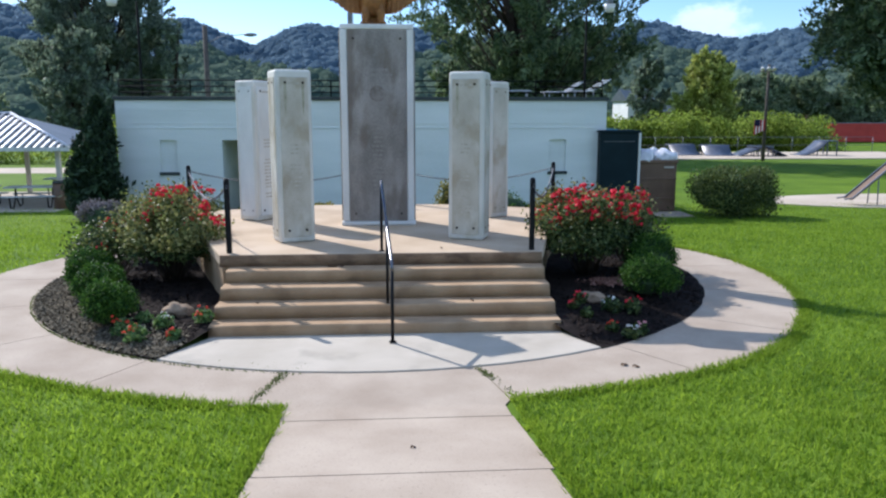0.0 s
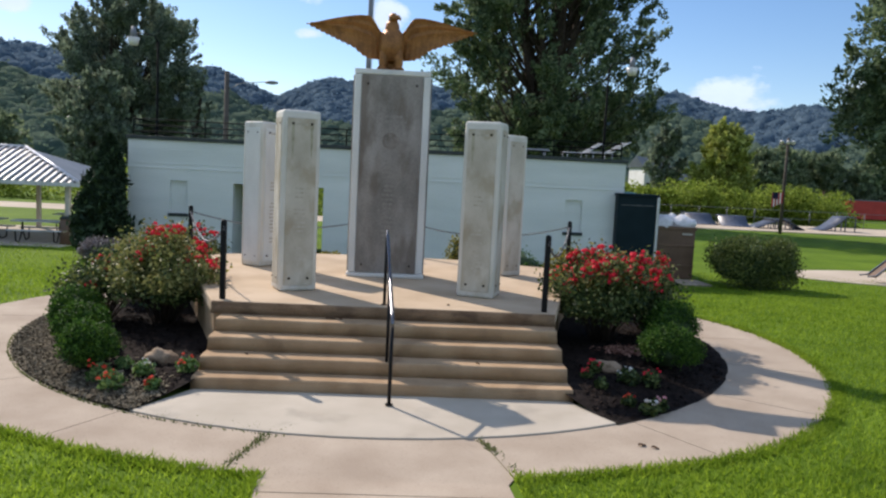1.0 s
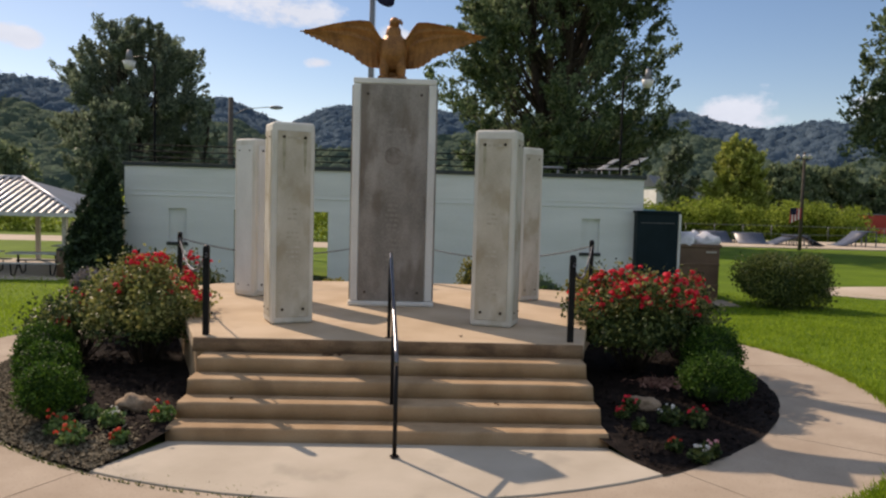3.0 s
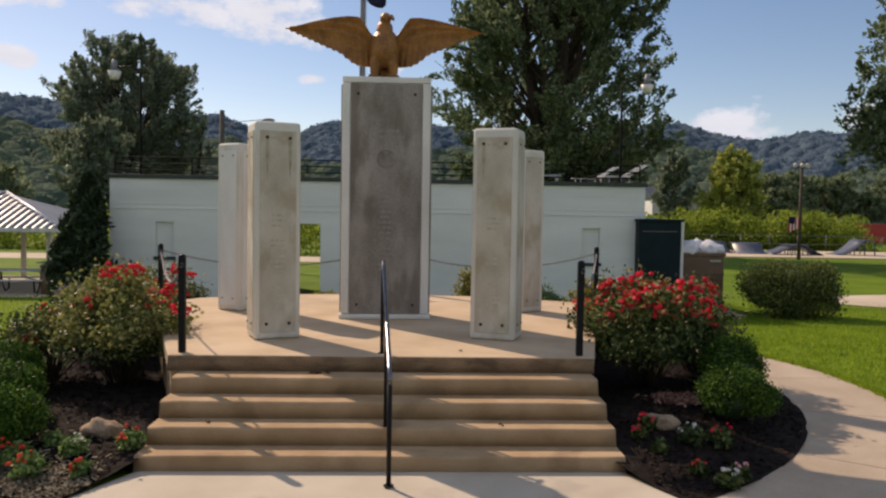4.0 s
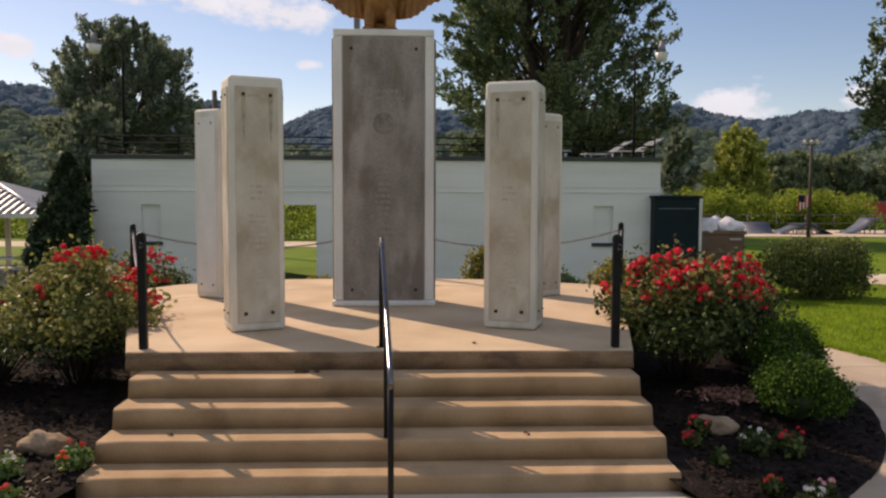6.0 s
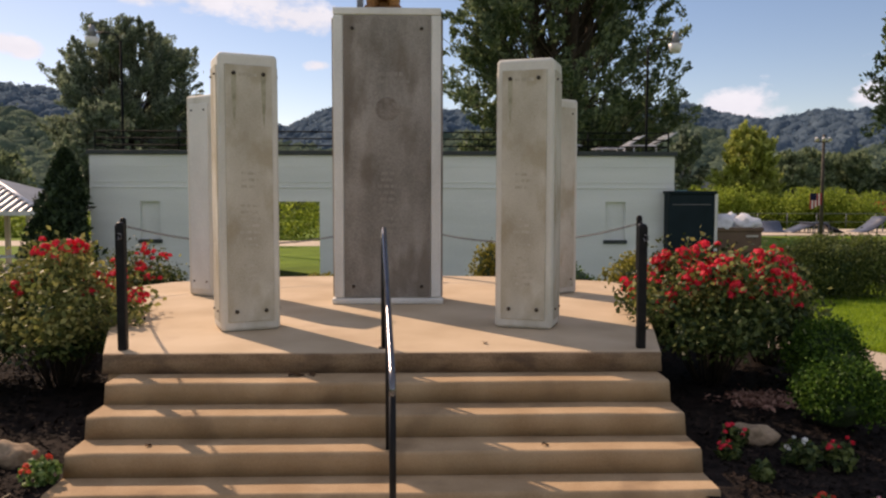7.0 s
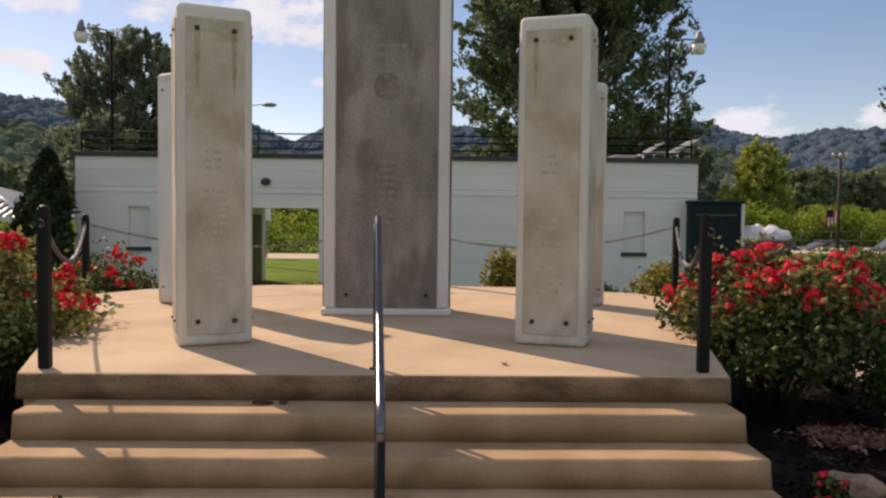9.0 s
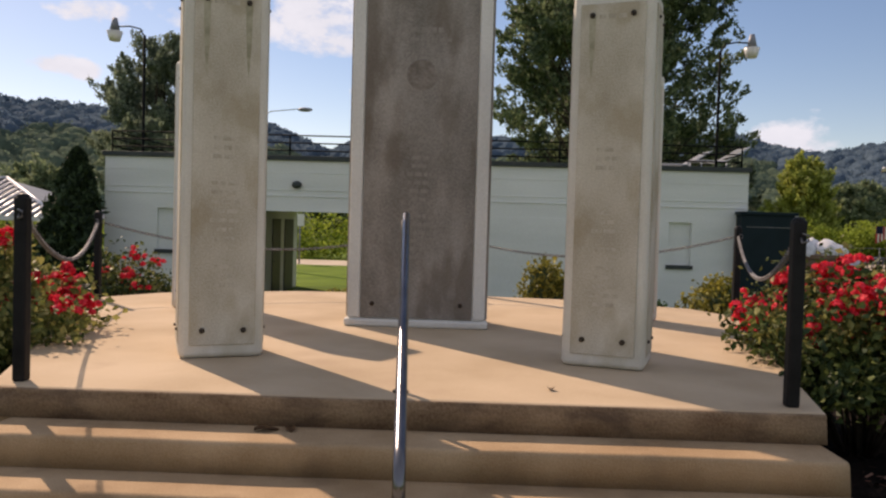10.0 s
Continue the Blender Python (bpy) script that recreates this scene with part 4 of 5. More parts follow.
rose_bush((4.25, 13.2, bz(4.25, 13.2)), (0.75, 0.8, 1.15), 8000, 130, "rose bush with red blooms and green foliage, in mulch", 15, 0.3)
rose_bush((-4.2, 16.6, bz(-4.2, 16.6)), (0.55, 0.5, 1.38), 5000, 50, "rose bush with red blooms behind the platform", 16, 0.3)
rose_bush((3.95, 15.2, bz(3.95, 15.2)), (0.6, 0.6, 1.1), 5000, 45, "rose bush with red blooms behind the chain post", 17, 0.3)

for (x, y, r, h, sd) in ((-3.62, 9.8, 0.34, 0.32, 1), (-4.05, 10.65, 0.35, 0.33, 2), (-4.5, 11.5, 0.37, 0.36, 3), (3.78, 10.8, 0.43, 0.33, 4), (4.15, 11.8, 0.41, 0.42, 5)):
    shrub("boxwood", (x, y, bz(x, y)), (r, r, h), 15000, 0.022, "boxwood", "clipped round dark green boxwood in mulch", "shrub", 20 + sd, 24, group="clipped boxwoods", jitter=1.3, up=0.6)
shrub("hedge_bush", (11.2, 24.4, gz(11, 24.4)), (1.42, 1.1, 0.86), 24000, 0.05, "hedge", "wide rounded olive-green shrub on the lawn", "shrub", 31, 34, jitter=1.5, square=True, up=1.2)
shrub("grey_shrub", (-8.2, 22.2, gz(-8, 22.2)), (0.72, 0.65, 0.46), 6000, 0.04, "lavender", "grey-mauve rounded shrub near the building", "shrub", 32, 14, jitter=0.8)
for (x, y, r, h, mt, lab, sd) in ((1.4, 17.4, 0.42, 0.84, "yellow_shrub", "small yellow-green shrub behind the platform", 41), (-1.55, 17.5, 0.30, 0.55, "yellow_shrub", "small yellow-green shrub behind the platform", 42),
                                  (3.6, 16.6, 0.62, 0.68, "yellow_shrub", "loose yellow-green shrub behind the platform", 43), (2.7, 18.0, 0.7, 0.66, "boxwood", "low dark clipped shrub near the building", 44)):
    shrub("low_shrub", (x, y, gz(x, y)), (r, r, h), 2600, 0.045, mt, lab, "shrub", sd, 10, group="shrubs behind the platform", jitter=0.8)


def arborvitae():
    rng = np.random.default_rng(50)
    x, y = -9.36, 24.75
    p = thing("arborvitae", (x, y, gz(x, y)), 0, "dense dark evergreen beside the building", "evergreen tree")
    k = 34000
    u = rng.random(k) ** 0.8
    a = rng.uniform(0, 6.28, k)
    prof = 0.86 * np.minimum(1, (u + 0.08) * 6) * (1 - u) ** 0.62 * (0.80 + 0.20 * np.sin(a * 3 + u * 9) + 0.20 * np.sin(a * 5 - u * 23) + 0.16 * rng.normal(size=k))
    r = prof * (0.62 + 0.38 * rng.random(k) ** 0.5)
    pts = np.stack([r * np.cos(a) + 0.30 * u, r * np.sin(a), u * 3.7 + 0.1 + 0.35 * r * rng.random(k)], 1)
    leaves("foliage", pts, 0.10, "evergreen", p, rng, long=2.2, up=0.8)
    part("trunk", tube((0, 0, -0.1), (0.2, 0, 3.5), 0.09, 0.02, 8), "bark", p)
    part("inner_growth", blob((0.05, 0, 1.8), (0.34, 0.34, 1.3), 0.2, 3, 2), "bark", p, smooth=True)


arborvitae()


def rock(x, y, s, seed, label):
    tagged(part("rock", blob((x, y, bz(x, y) + s * 0.28), (s, s * 0.7, s * 0.52), 0.55, 3, 1.4, seed=seed), "rock", smooth=True), label, "rock", "bed rocks")


rock(-2.82, 10.0, 0.19, 1.3, "rounded tan boulder in the mulch bed")
rock(2.82, 10.35, 0.19, 4.1, "rounded grey-tan boulder in the mulch bed")


def bedding(x, y, petals, label, seed, r=0.13, n=7):
    rng = np.random.default_rng(seed)
    p = thing("bedding_plant", (x, y, bz(x, y)), 0, label, "flower", "bedding plants")
    pts = in_clumps(rng, 170, [(0, 0, r * 0.7)], [(r, r, r * 0.8)], 0.2)
    pts = pts[pts[:, 2] > 0]
    leaves("foliage", pts, 0.045, "bed_leaf" if x < 0 else "rose_leaf", p, rng, long=1.3)
    if petals:
        cen = np.stack([rng.normal(size=n) * r * 0.4, rng.normal(size=n) * r * 0.4, r * 1.3 + rng.normal(size=n) * 0.02], 1)
        v, f = bloom_mesh(rng, cen, 0.035, 9)
        tagged(raw("blossom", v, f, petals, p), kind="stuff")


for i, (x, y, c, lab) in enumerate(((-3.18, 9.75, None, "leafy light green bedding plant"), (-2.85, 9.45, "white_petal", "leafy bedding plant with white flowers"), (-3.08, 9.1, "coral", "small fading coral bedding flower"),
                                    (-2.62, 9.05, "coral", "coral-red bedding flower in mulch"), (-2.38, 9.55, "coral", "coral-red bedding flower with pale leaves"), (-3.3, 9.35, "coral", "small faded bedding flower"),
                                    (2.45, 9.95, "petal", "red bedding flower in dark mulch"), (2.62, 10.25, "petal", "red bedding flower in dark mulch"), (2.95, 9.85, "white_petal", "white bedding flower beside the boulder"),
                                    (2.78, 9.2, "coral", "coral-red bedding flower in dark mulch"), (3.1, 9.12, "pink", "pink bedding flower in dark mulch"), (3.25, 9.9, "petal", "dark red bedding flower"),
                                    (2.55, 9.6, None, "low green bedding plant in dark mulch"), (2.95, 8.95, "white_petal", "small white bedding flower"))):
    bedding(x, y, c, lab, 60 + i, r=(0.10 if x < 0 else 0.085) + 0.03 * (i % 3))


def chips():
    rng = np.random.default_rng(77)
    v, f = [], []

    def chip(x, y, z, s):
        a, t = rng.uniform(0, 6.28), rng.normal(size=2) * 0.35
        dx, dy = math.cos(a), math.sin(a)
        w = s * rng.uniform(0.25, 0.5)
        n0 = len(v)
        for sx, sy in ((-1, -1), (1, -1), (1, 1), (-1, 1)):
            v.append((x + dx * s * sx - dy * w * sy, y + dy * s * sx + dx * w * sy, z + t[0] * s * sx + t[1] * w * sy + 0.012))
        f.append((n0, n0 + 1, n0 + 2, n0 + 3))
    for _ in range(16000):
        a = rng.uniform(-60, 30) if rng.random() < 0.5 else rng.uniform(150, 243)
        r = 5.38 - abs(rng.normal()) * 1.1
        x, y = CX + r * math.cos(radians(a)), CY + r * math.sin(radians(a))
        if r > 3.2 and not (-2.4 < x < 2.3 and y < 12):
            chip(x, y, bed_height(x, y), rng.uniform(0.01, 0.028))
    tagged(raw("mulch_chips", v, f, "chip"), "scattered dark shredded bark mulch", "mulch", kind="stuff")
    v, f = [], []
    for _ in range(17000):
        a, r = radians(rng.uniform(165, 243)), 5.42 - abs(rng.normal()) * 0.30
        x, y = CX + r * math.cos(a), CY + r * math.sin(a)
        if not (-2.45 < x and y > 8.3):
            chip(x, y, bed_height(x, y) + 0.012, rng.uniform(0.011, 0.030))
    tagged(raw("rim_dirt", v, f, "dirt"), "dry grey-brown dirt along the bed rim", "dirt", kind="stuff")
    v, f = [], []
    # Reddish bark, its tone raised to stand for sun through a gap.
    for _ in range(1000):
        x, y = rng.normal(3.42, 0.17), rng.normal(11.5, 0.15)
        chip(x, y, bed_height(x, y) + 0.02, rng.uniform(0.012, 0.03))
    tagged(raw("bark_patch", v, f, "red_chip"), "patch of reddish bark chips, tinted as if sunlit, under the roses", "mulch", kind="stuff")


chips()


def grass():
    """Upright blades on the lawn near the walk, and weeds along joints and the bed's rim."""
    rng = np.random.default_rng(90)
    n = 400000
    y = 2.0 + 26 * rng.random(n) ** 1.9 - 5.0 * rng.random(n) ** 3
    x = rng.uniform(-1, 1, n) * (9 + 0.35 * y) + 1.0
    far = 90000                                         # thinner blades up the bank and out to the sides
    y = np.concatenate([y, rng.uniform(-6, 8, far)])
    x = np.concatenate([x, rng.normal(0, 9, far)])
    r = np.hypot(x - CX, y - CY)
    an = np.degrees(np.arctan2(y - CY, x - CX))
    ro = np.array([outer_r(a) for a in an])
    ragged = 0.05 * np.sin(x * 9) * np.sin(y * 7.3)
    ok = (r > ro - 0.05 + ragged) & ~((np.abs(x - 0.07) < 1.05 + ragged) & (y < 8))
    clump = np.sin(x * 3.1 + np.sin(y * 2.3) * 2) * np.sin(y * 2.7 + x) * 0.5 + 0.5
    x, y, clump = x[ok], y[ok], clump[ok]
    ea = np.radians(rng.uniform(-78, 40, 9000))         # thicker fringe along the paved edges
    eb = np.radians(rng.uniform(180, 262, 6500))
    e = np.concatenate([ea, eb])
    q = np.array([outer_r(a) for a in np.degrees(e)]) + 0.05 * rng.normal(size=len(e)) + 0.035
    fy = rng.uniform(2.0, 6.95, 4000)
    fs = np.where(rng.random(4000) < 0.5, -1.0, 1.0)
    x = np.concatenate([x, CX + q * np.cos(e), 0.07 + fs * (1.10 + 0.04 * np.abs(rng.normal(size=4000)))])
    y = np.concatenate([y, CY + q * np.sin(e), fy])
    keep = ~((np.abs(x - 0.07) < 1.04) & (y < 8))
    x, y = x[keep], y[keep]
    clump = np.sin(x * 3.1 + np.sin(y * 2.3) * 2) * np.sin(y * 2.7 + x) * 0.5 + 0.5
    h = 0.035 + 0.035 * rng.random(len(x)) + 0.015 * clump
    # weeds
    wx, wy = [], []
    for a0, a1, rr, k in ((190, 243, 5.24, 3600), (196, 262, 5.40, 900)):
        a = np.radians(rng.uniform(a0, a1, k))
        q = np.minimum(rr + rng.normal(size=k) * 0.13, 5.47)
        wx.append(CX + q * np.cos(a)), wy.append(CY + q * np.sin(a))
    for p, q, k in (((-1.15, 7.95), (-1.36, 7.1), 260), ((0.92, 7.95), (1.05, 7.6), 140), ((1.05, 7.6), (1.2, 7.1), 30)):
        t = rng.random(k)
        wx.append(p[0] + (q[0] - p[0]) * t + rng.normal(size=k) * 0.03), wy.append(p[1] + (q[1] - p[1]) * t + rng.normal(size=k) * 0.03)
    wx, wy = np.concatenate(wx), np.concatenate(wy)
    for nm, gx, gy, gh, zo, lab in (("grass_blades", x, y, h, 0.0, "short mown green grass blades"), ("joint_weeds", wx, wy, 0.012 + 0.022 * rng.random(len(wx)), 0.014, "weeds and grass in the paving joints and bed rim")):
        k = len(gx)
        a = rng.uniform(0, 6.28, k)
        w = 0.007 + 0.006 * rng.random(k)
        lean = rng.normal(size=(k, 2)) * gh[:, None] * 0.55
        z = np.array([gz(0, b) for b in gy]) + zo
        p0 = np.stack([gx - w * np.cos(a), gy - w * np.sin(a), z - 0.005], 1)
        p1 = np.stack([gx + w * np.cos(a), gy + w * np.sin(a), z - 0.005], 1)
        p2 = np.stack([gx + lean[:, 0], gy + lean[:, 1], z + gh], 1)
        v = np.stack([p0, p1, p2], 1).reshape(-1, 3)
        f = np.arange(k * 3).reshape(-1, 3)
        tagged(raw(nm, v.tolist(), f.tolist(), "blade" if nm == "grass_blades" else "weed"), lab, "grass", kind="stuff")


grass()


# ---- trees ----
def tree(name, at, height, spread, k, leaf, mat_leaf, label, seed, trunks=1, crown_from=0.3, clumps=60, clump_r=0.16, lean=(0, 0), flat=0.8, peak=0.75, rise=0.25, plume=1.5, loose=0.24):
    """Tapered trunks with limbs that end in feathery leafy twigs, with gaps between them."""
    rng = np.random.default_rng(seed)
    p = thing(name, at, 0, label, "tree")
    bm = bmesh.new()
    heads = []
    for t in range(trunks):
        a = 2 * math.pi * t / max(trunks, 1) + 0.6
        top = (math.cos(a) * spread * 0.35 * (trunks > 1) + lean[0], math.sin(a) * spread * 0.2 * (trunks > 1) + lean[1], height * 0.9)
        pts = [Vector((math.cos(a) * 0.4 * (trunks > 1), math.sin(a) * 0.4 * (trunks > 1), -0.3))]
        for s in (0.2, 0.45, 0.7, 1.0):
            pts.append(Vector((top[0] * s ** 1.3 + rng.normal() * 0.02 * height * s, top[1] * s ** 1.3, top[2] * s)))
        r0 = height * (0.022 if trunks > 1 else 0.03)
        sweep(pts, [r0, r0 * 0.8, r0 * 0.6, r0 * 0.4, r0 * 0.12], 8, bm)
        heads.append(pts)
    P, D = [], []
    per = max(1, int(k / clumps / 6))
    for i in range(clumps):
        pts = heads[i % trunks]
        s = rng.uniform(crown_from, 1.0)
        prof = math.sin(math.pi * min(1, max(0.04, (s - crown_from) / (1.05 - crown_from))) ** peak) ** 0.6
        a = rng.uniform(0, 2 * math.pi)
        q = spread * prof * rng.uniform(0.2, 1.0) ** 0.55
        c = Vector((q * math.cos(a) + lean[0] * s, q * math.sin(a) * flat + lean[1] * s, s * height))
        u = min(0.95, max(0.15, s - rng.uniform(0.12, 0.3)))
        j = min(3, int(u * 4))
        start = pts[j].lerp(pts[j + 1], u * 4 - j)
        mid = start.lerp(c, 0.5) + Vector((0, 0, -0.02 * height))
        rr = height * 0.0035
        sweep([start, mid, c], [rr, rr * 0.6, rr * 0.2], 5, bm)
        out = (c - start).normalized()
        w = spread * clump_r * rng.uniform(0.7, 1.5)
        for b in range(6):                              # six leafy twigs fan out from each limb's end
            d = np.array(out) * 0.7 + rng.normal(size=3) * 0.62 + np.array([0, 0, rise])
            d /= np.linalg.norm(d)
            t = rng.random((per, 1)) ** 0.8
            base = np.array(mid.lerp(c, rng.uniform(0.35, 1.0)))
            P.append(base + d * w * plume * t + np.array([0, 0, -0.25 * w]) * t * t + rng.normal(size=(per, 3)) * w * loose * (1.15 - 0.75 * t))
            D.append(np.repeat(d[None], per, 0))
    part("trunk", bm, "bark", p)
    leaves("crown", np.concatenate(P), leaf, mat_leaf, p, rng, long=2.2, up=0.4, along=np.concatenate(D))
    return p


tree("tall_tree", (12.0, 69, -1), 30, 11.2, 120000, 0.20, "tree_leaf", "tall dark broad-crowned tree behind the building", 101, trunks=7, crown_from=0.12, clumps=250, clump_r=0.092, rise=0.35, plume=2.0, loose=0.23)
tree("tall_tree", (-36.6, 100, -1), 23.6, 9.8, 130000, 0.2, "tree_leaf_b", "tall full green tree on the valley floor", 102, trunks=6, crown_from=0.10, clumps=230, clump_r=0.095, peak=1.0, rise=0.8, plume=2.3, loose=0.26, lean=(1.8, 0))
tree("leafy_tree", (-32.5, 84, -1), 12.0, 4.2, 20000, 0.26, "tree_leaf_b", "lower green tree behind the pavilion", 103, trunks=2, crown_from=0.1, clumps=110, clump_r=0.2, rise=0.4)
tree("slender_tree", (-25.5, 96, -1), 15.5, 1.7, 1600, 0.26, "tree_leaf_b", "slender sparse tree beside the big tree", 107, crown_from=0.4, clumps=26, clump_r=0.3)
tree("overhanging_tree", (37.4, 51, -0.9), 21, 8.8, 60000, 0.2, "tree_leaf", "spreading tree with drooping limbs at the park edge", 104, crown_from=0.26, clumps=190, clump_r=0.12, rise=-0.1, plume=1.9)
tree("lime_tree", (44.2, 106, -1), 11.7, 4.4, 26000, 0.28, "lime_leaf", "yellow-green full tree at the field edge", 105, crown_from=0.08, clumps=120, clump_r=0.22, rise=0.6)
tree("pale_tree", (37.3, 110, -1), 12.6, 3.0, 9000, 0.28, "tree_leaf_b", "slender grey-green tree at the field edge", 106, crown_from=0.12, clumps=60, clump_r=0.24, rise=0.6)
for i, (x, y, h, s) in enumerate(((53, 112, 9, 4.0), (59, 118, 9.5, 4.2), (66, 120, 10, 4.6), (73, 118, 9, 4.2), (30, 118, 9, 3.6), (82, 122, 10, 5), (47.5, 118, 8, 3.5), (-19, 120, 9, 4), (-58, 110, 9, 5), (-50, 88, 6, 4))):
    tree("field_tree", (x, y, -1), h, s, 11000, 0.32, "field_leaf", "round dark green tree at the far field edge", 110 + i, crown_from=0.08, clumps=70, clump_r=0.24)


def thicket(x0, x1, y0, y1, h, k, seed, label, leaf="vine", size=0.19):
    rng = np.random.default_rng(seed)
    n = 160
    cs = np.stack([rng.uniform(x0, x1, n), rng.uniform(y0, y1, n), rng.uniform(-0.8, h * 0.55, n)], 1)
    w = rng.uniform(0.8, 1.9, (n, 1))
    pts = in_clumps(rng, k, cs, w * np.array([1.3, 1.0, h / 3.2]), 0.3)
    tagged(leaves("thicket", pts[pts[:, 2] > -1.1], size, leaf, None, rng), label, "thicket", kind="stuff")


thicket(20, 50, 84, 92, 3.4, 70000, 130, "bright yellow-green vines and scrub along the field")
thicket(-22, 6, 58, 64, 3.2, 14000, 131, "bright green scrub beyond the passage")
thicket(-60, -24, 62, 68, 1.9, 12000, 132, "green scrub beyond the pavilion")


def hills():
    """Wooded ridge round the valley: a slope carrying thousands of crowns."""
    rng = np.random.default_rng(140)
    az = [-180, -60, -38, -30, -27, -24, -13.5, -9.5, -7, -4, 0, 4, 10, 17, 19.6, 22.3, 24.3, 27.5, 29.4, 33, 40, 60, 180]
    el = [5, 8, 9.0, 8.2, 7.9, 7.8, 7.0, 6.2, 6.8, 7.2, 7.2, 6.9, 6.8, 7.1, 7.1, 6.85, 6.0, 6.6, 6.4, 6.5, 7.0, 7, 5]

    def top(a):
        return 420 * math.tan(radians(float(np.interp(a, az, el)) - 1.3)) + 6 * noise.noise(Vector((a * 0.25, 3, 0)))

    v, f = [], []
    na, nr = 220, 10
    for i in range(na + 1):
        a = -80 + 160 * i / na
        for j in range(nr + 1):
            s = j / nr
            r = 190 + 240 * s
            v.append((r * math.sin(radians(a)), r * math.cos(radians(a)), -2 + (top(a) + 2) * smooth(-0.15, 1.0, s) ** 1.1 + 2.5 * noise.noise(Vector((a * 0.3, s * 4, 7)))))
    for i in range(na):
        for j in range(nr):
            q = i * (nr + 1) + j
            f.append((q, q + 1, q + nr + 2, q + nr + 1))
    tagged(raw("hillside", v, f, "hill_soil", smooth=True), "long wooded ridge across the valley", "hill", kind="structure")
    g = bmesh.new()
    bmesh.ops.create_icosphere(g, subdivisions=2, radius=1)
    bmesh.ops.delete(g, geom=[q for q in g.verts if q.co.y > 0.6 or q.co.z < -0.6], context="VERTS")
    g.verts.index_update()
    iv = np.array([x.co[:] for x in g.verts])
    jf = np.array([[x.index for x in q.verts] for q in g.faces])
    g.free()
    k = 9500
    V, F, cs, rs, low = [], [], [], [], []
    for i in range(k):
        a = rng.uniform(-44, 44)
        s = rng.random() ** 0.7
        r = 190 + 240 * s
        z = -2 + (top(a) + 2) * smooth(-0.15, 1.0, s) ** 1.1
        w = rng.uniform(2.3, 5.4)
        d = iv * (1 + 0.16 * np.sin(iv[:, [1]] * 5 + i) * np.sin(iv[:, [0]] * 6 + i * 2) + 0.06 * rng.normal(size=(len(iv), 1)))
        c = np.array([r * math.sin(radians(a)), r * math.cos(radians(a)), z + w * 0.3])
        tall = rng.uniform(0.8, 1.15)
        V.append(d * np.array([w, w, w * tall]) * 0.9 + c)
        F.append(jf + i * len(iv))
        cs.append(c)
        rs.append((w, w, w * tall))
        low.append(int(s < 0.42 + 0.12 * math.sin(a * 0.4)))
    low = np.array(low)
    tagged(raw("far_crowns", np.concatenate(V).tolist(), np.concatenate(F).tolist(), ["far_wood_hazed", "low_wood_hazed"], mats=np.repeat(low, len(jf)).tolist(), smooth=True), "rounded soft crowns of the far woods", "woods", kind="stuff")
    n = 260000
    pick = rng.integers(0, k, n)
    d = rng.normal(size=(n, 3))
    d[:, 2] = np.abs(d[:, 2]) * 1.2 - 0.3
    d /= np.linalg.norm(d, axis=1, keepdims=True)
    pts = np.array(cs)[pick] + d * np.array(rs)[pick] * (0.86 + 0.24 * rng.random((n, 1)) ** 1.5)
    tagged(leaves("far_woods", pts, 0.8, ["far_wood_hazed", "low_wood_hazed"], None, rng, low[pick], long=1.3), "dense woods covering the far ridge, coloured blue-green to stand for haze", "woods", kind="stuff")


hills()


# ---- far park things ----
def pavilion():
    zb = -0.55
    p = thing("picnic_pavilion", (-15.6, 31.5, zb), 0, "open picnic pavilion with ribbed pale metal roof on posts", "pavilion")
    hx, hy, ez, az = 4.15, 3.2, 2.2, 3.4
    part("slab", box(-hx - 0.2, hx - 0.1, -hy - 1.2, hy, -0.15, 0.06, 0.01), "apron", p, "concrete floor slab")
    bm = bmesh.new()
    ridge = 0.75
    e = [bm.verts.new(c) for c in ((-hx, -hy, ez), (hx, -hy, ez), (hx, hy, ez), (-hx, hy, ez), (-ridge, 0, az), (ridge, 0, az))]
    for q in ((0, 1, 5, 4), (1, 2, 5), (2, 3, 4, 5), (3, 0, 4)):
        bm.faces.new([e[i] for i in q])
    roof = part("roof", bm, "roof_dark", p, "hipped metal roof")
    roof.modifiers.new("thick", "SOLIDIFY").thickness = 0.06
    bm = bmesh.new()                                   # standing ribs on the near slope and the side slope
    n = 30
    for i in range(n + 1):
        x = -hx + 2 * hx * i / n
        t = min(1.0, (hx - abs(x)) / (hx - ridge)) if abs(x) > ridge else 1.0
        if t > 0.03:
            sweep([(x, -hy, ez + 0.03), (x, -hy + hy * t, ez + (az - ez) * t + 0.03)], 0.055, 4, bm)
    part("roof_ribs", bm, "roof_metal", p, "pale raised ribs")
    bm = bmesh.new()
    for s in (-1, 1):
        sweep([(s * hx, -hy, ez + 0.04), (s * ridge, 0, az + 0.05)], 0.06, 6, bm)
    sweep([(-ridge, 0, az + 0.05), (ridge, 0, az + 0.05)], 0.06, 6, bm)
    part("ridge_cap", bm, "roof_metal", p)
    part("fascia", box(-hx - 0.02, hx + 0.02, -hy - 0.03, -hy + 0.02, ez - 0.12, ez + 0.02), "roof_metal", p)
    for x in (-3.6, 0.0, 3.55):
        for y in (-2.7, 2.7):
            part("post", box(x - 0.08, x + 0.08, y - 0.08, y + 0.08, 0.06, ez + 0.1, 0.01), "lumber", p)


pavilion()


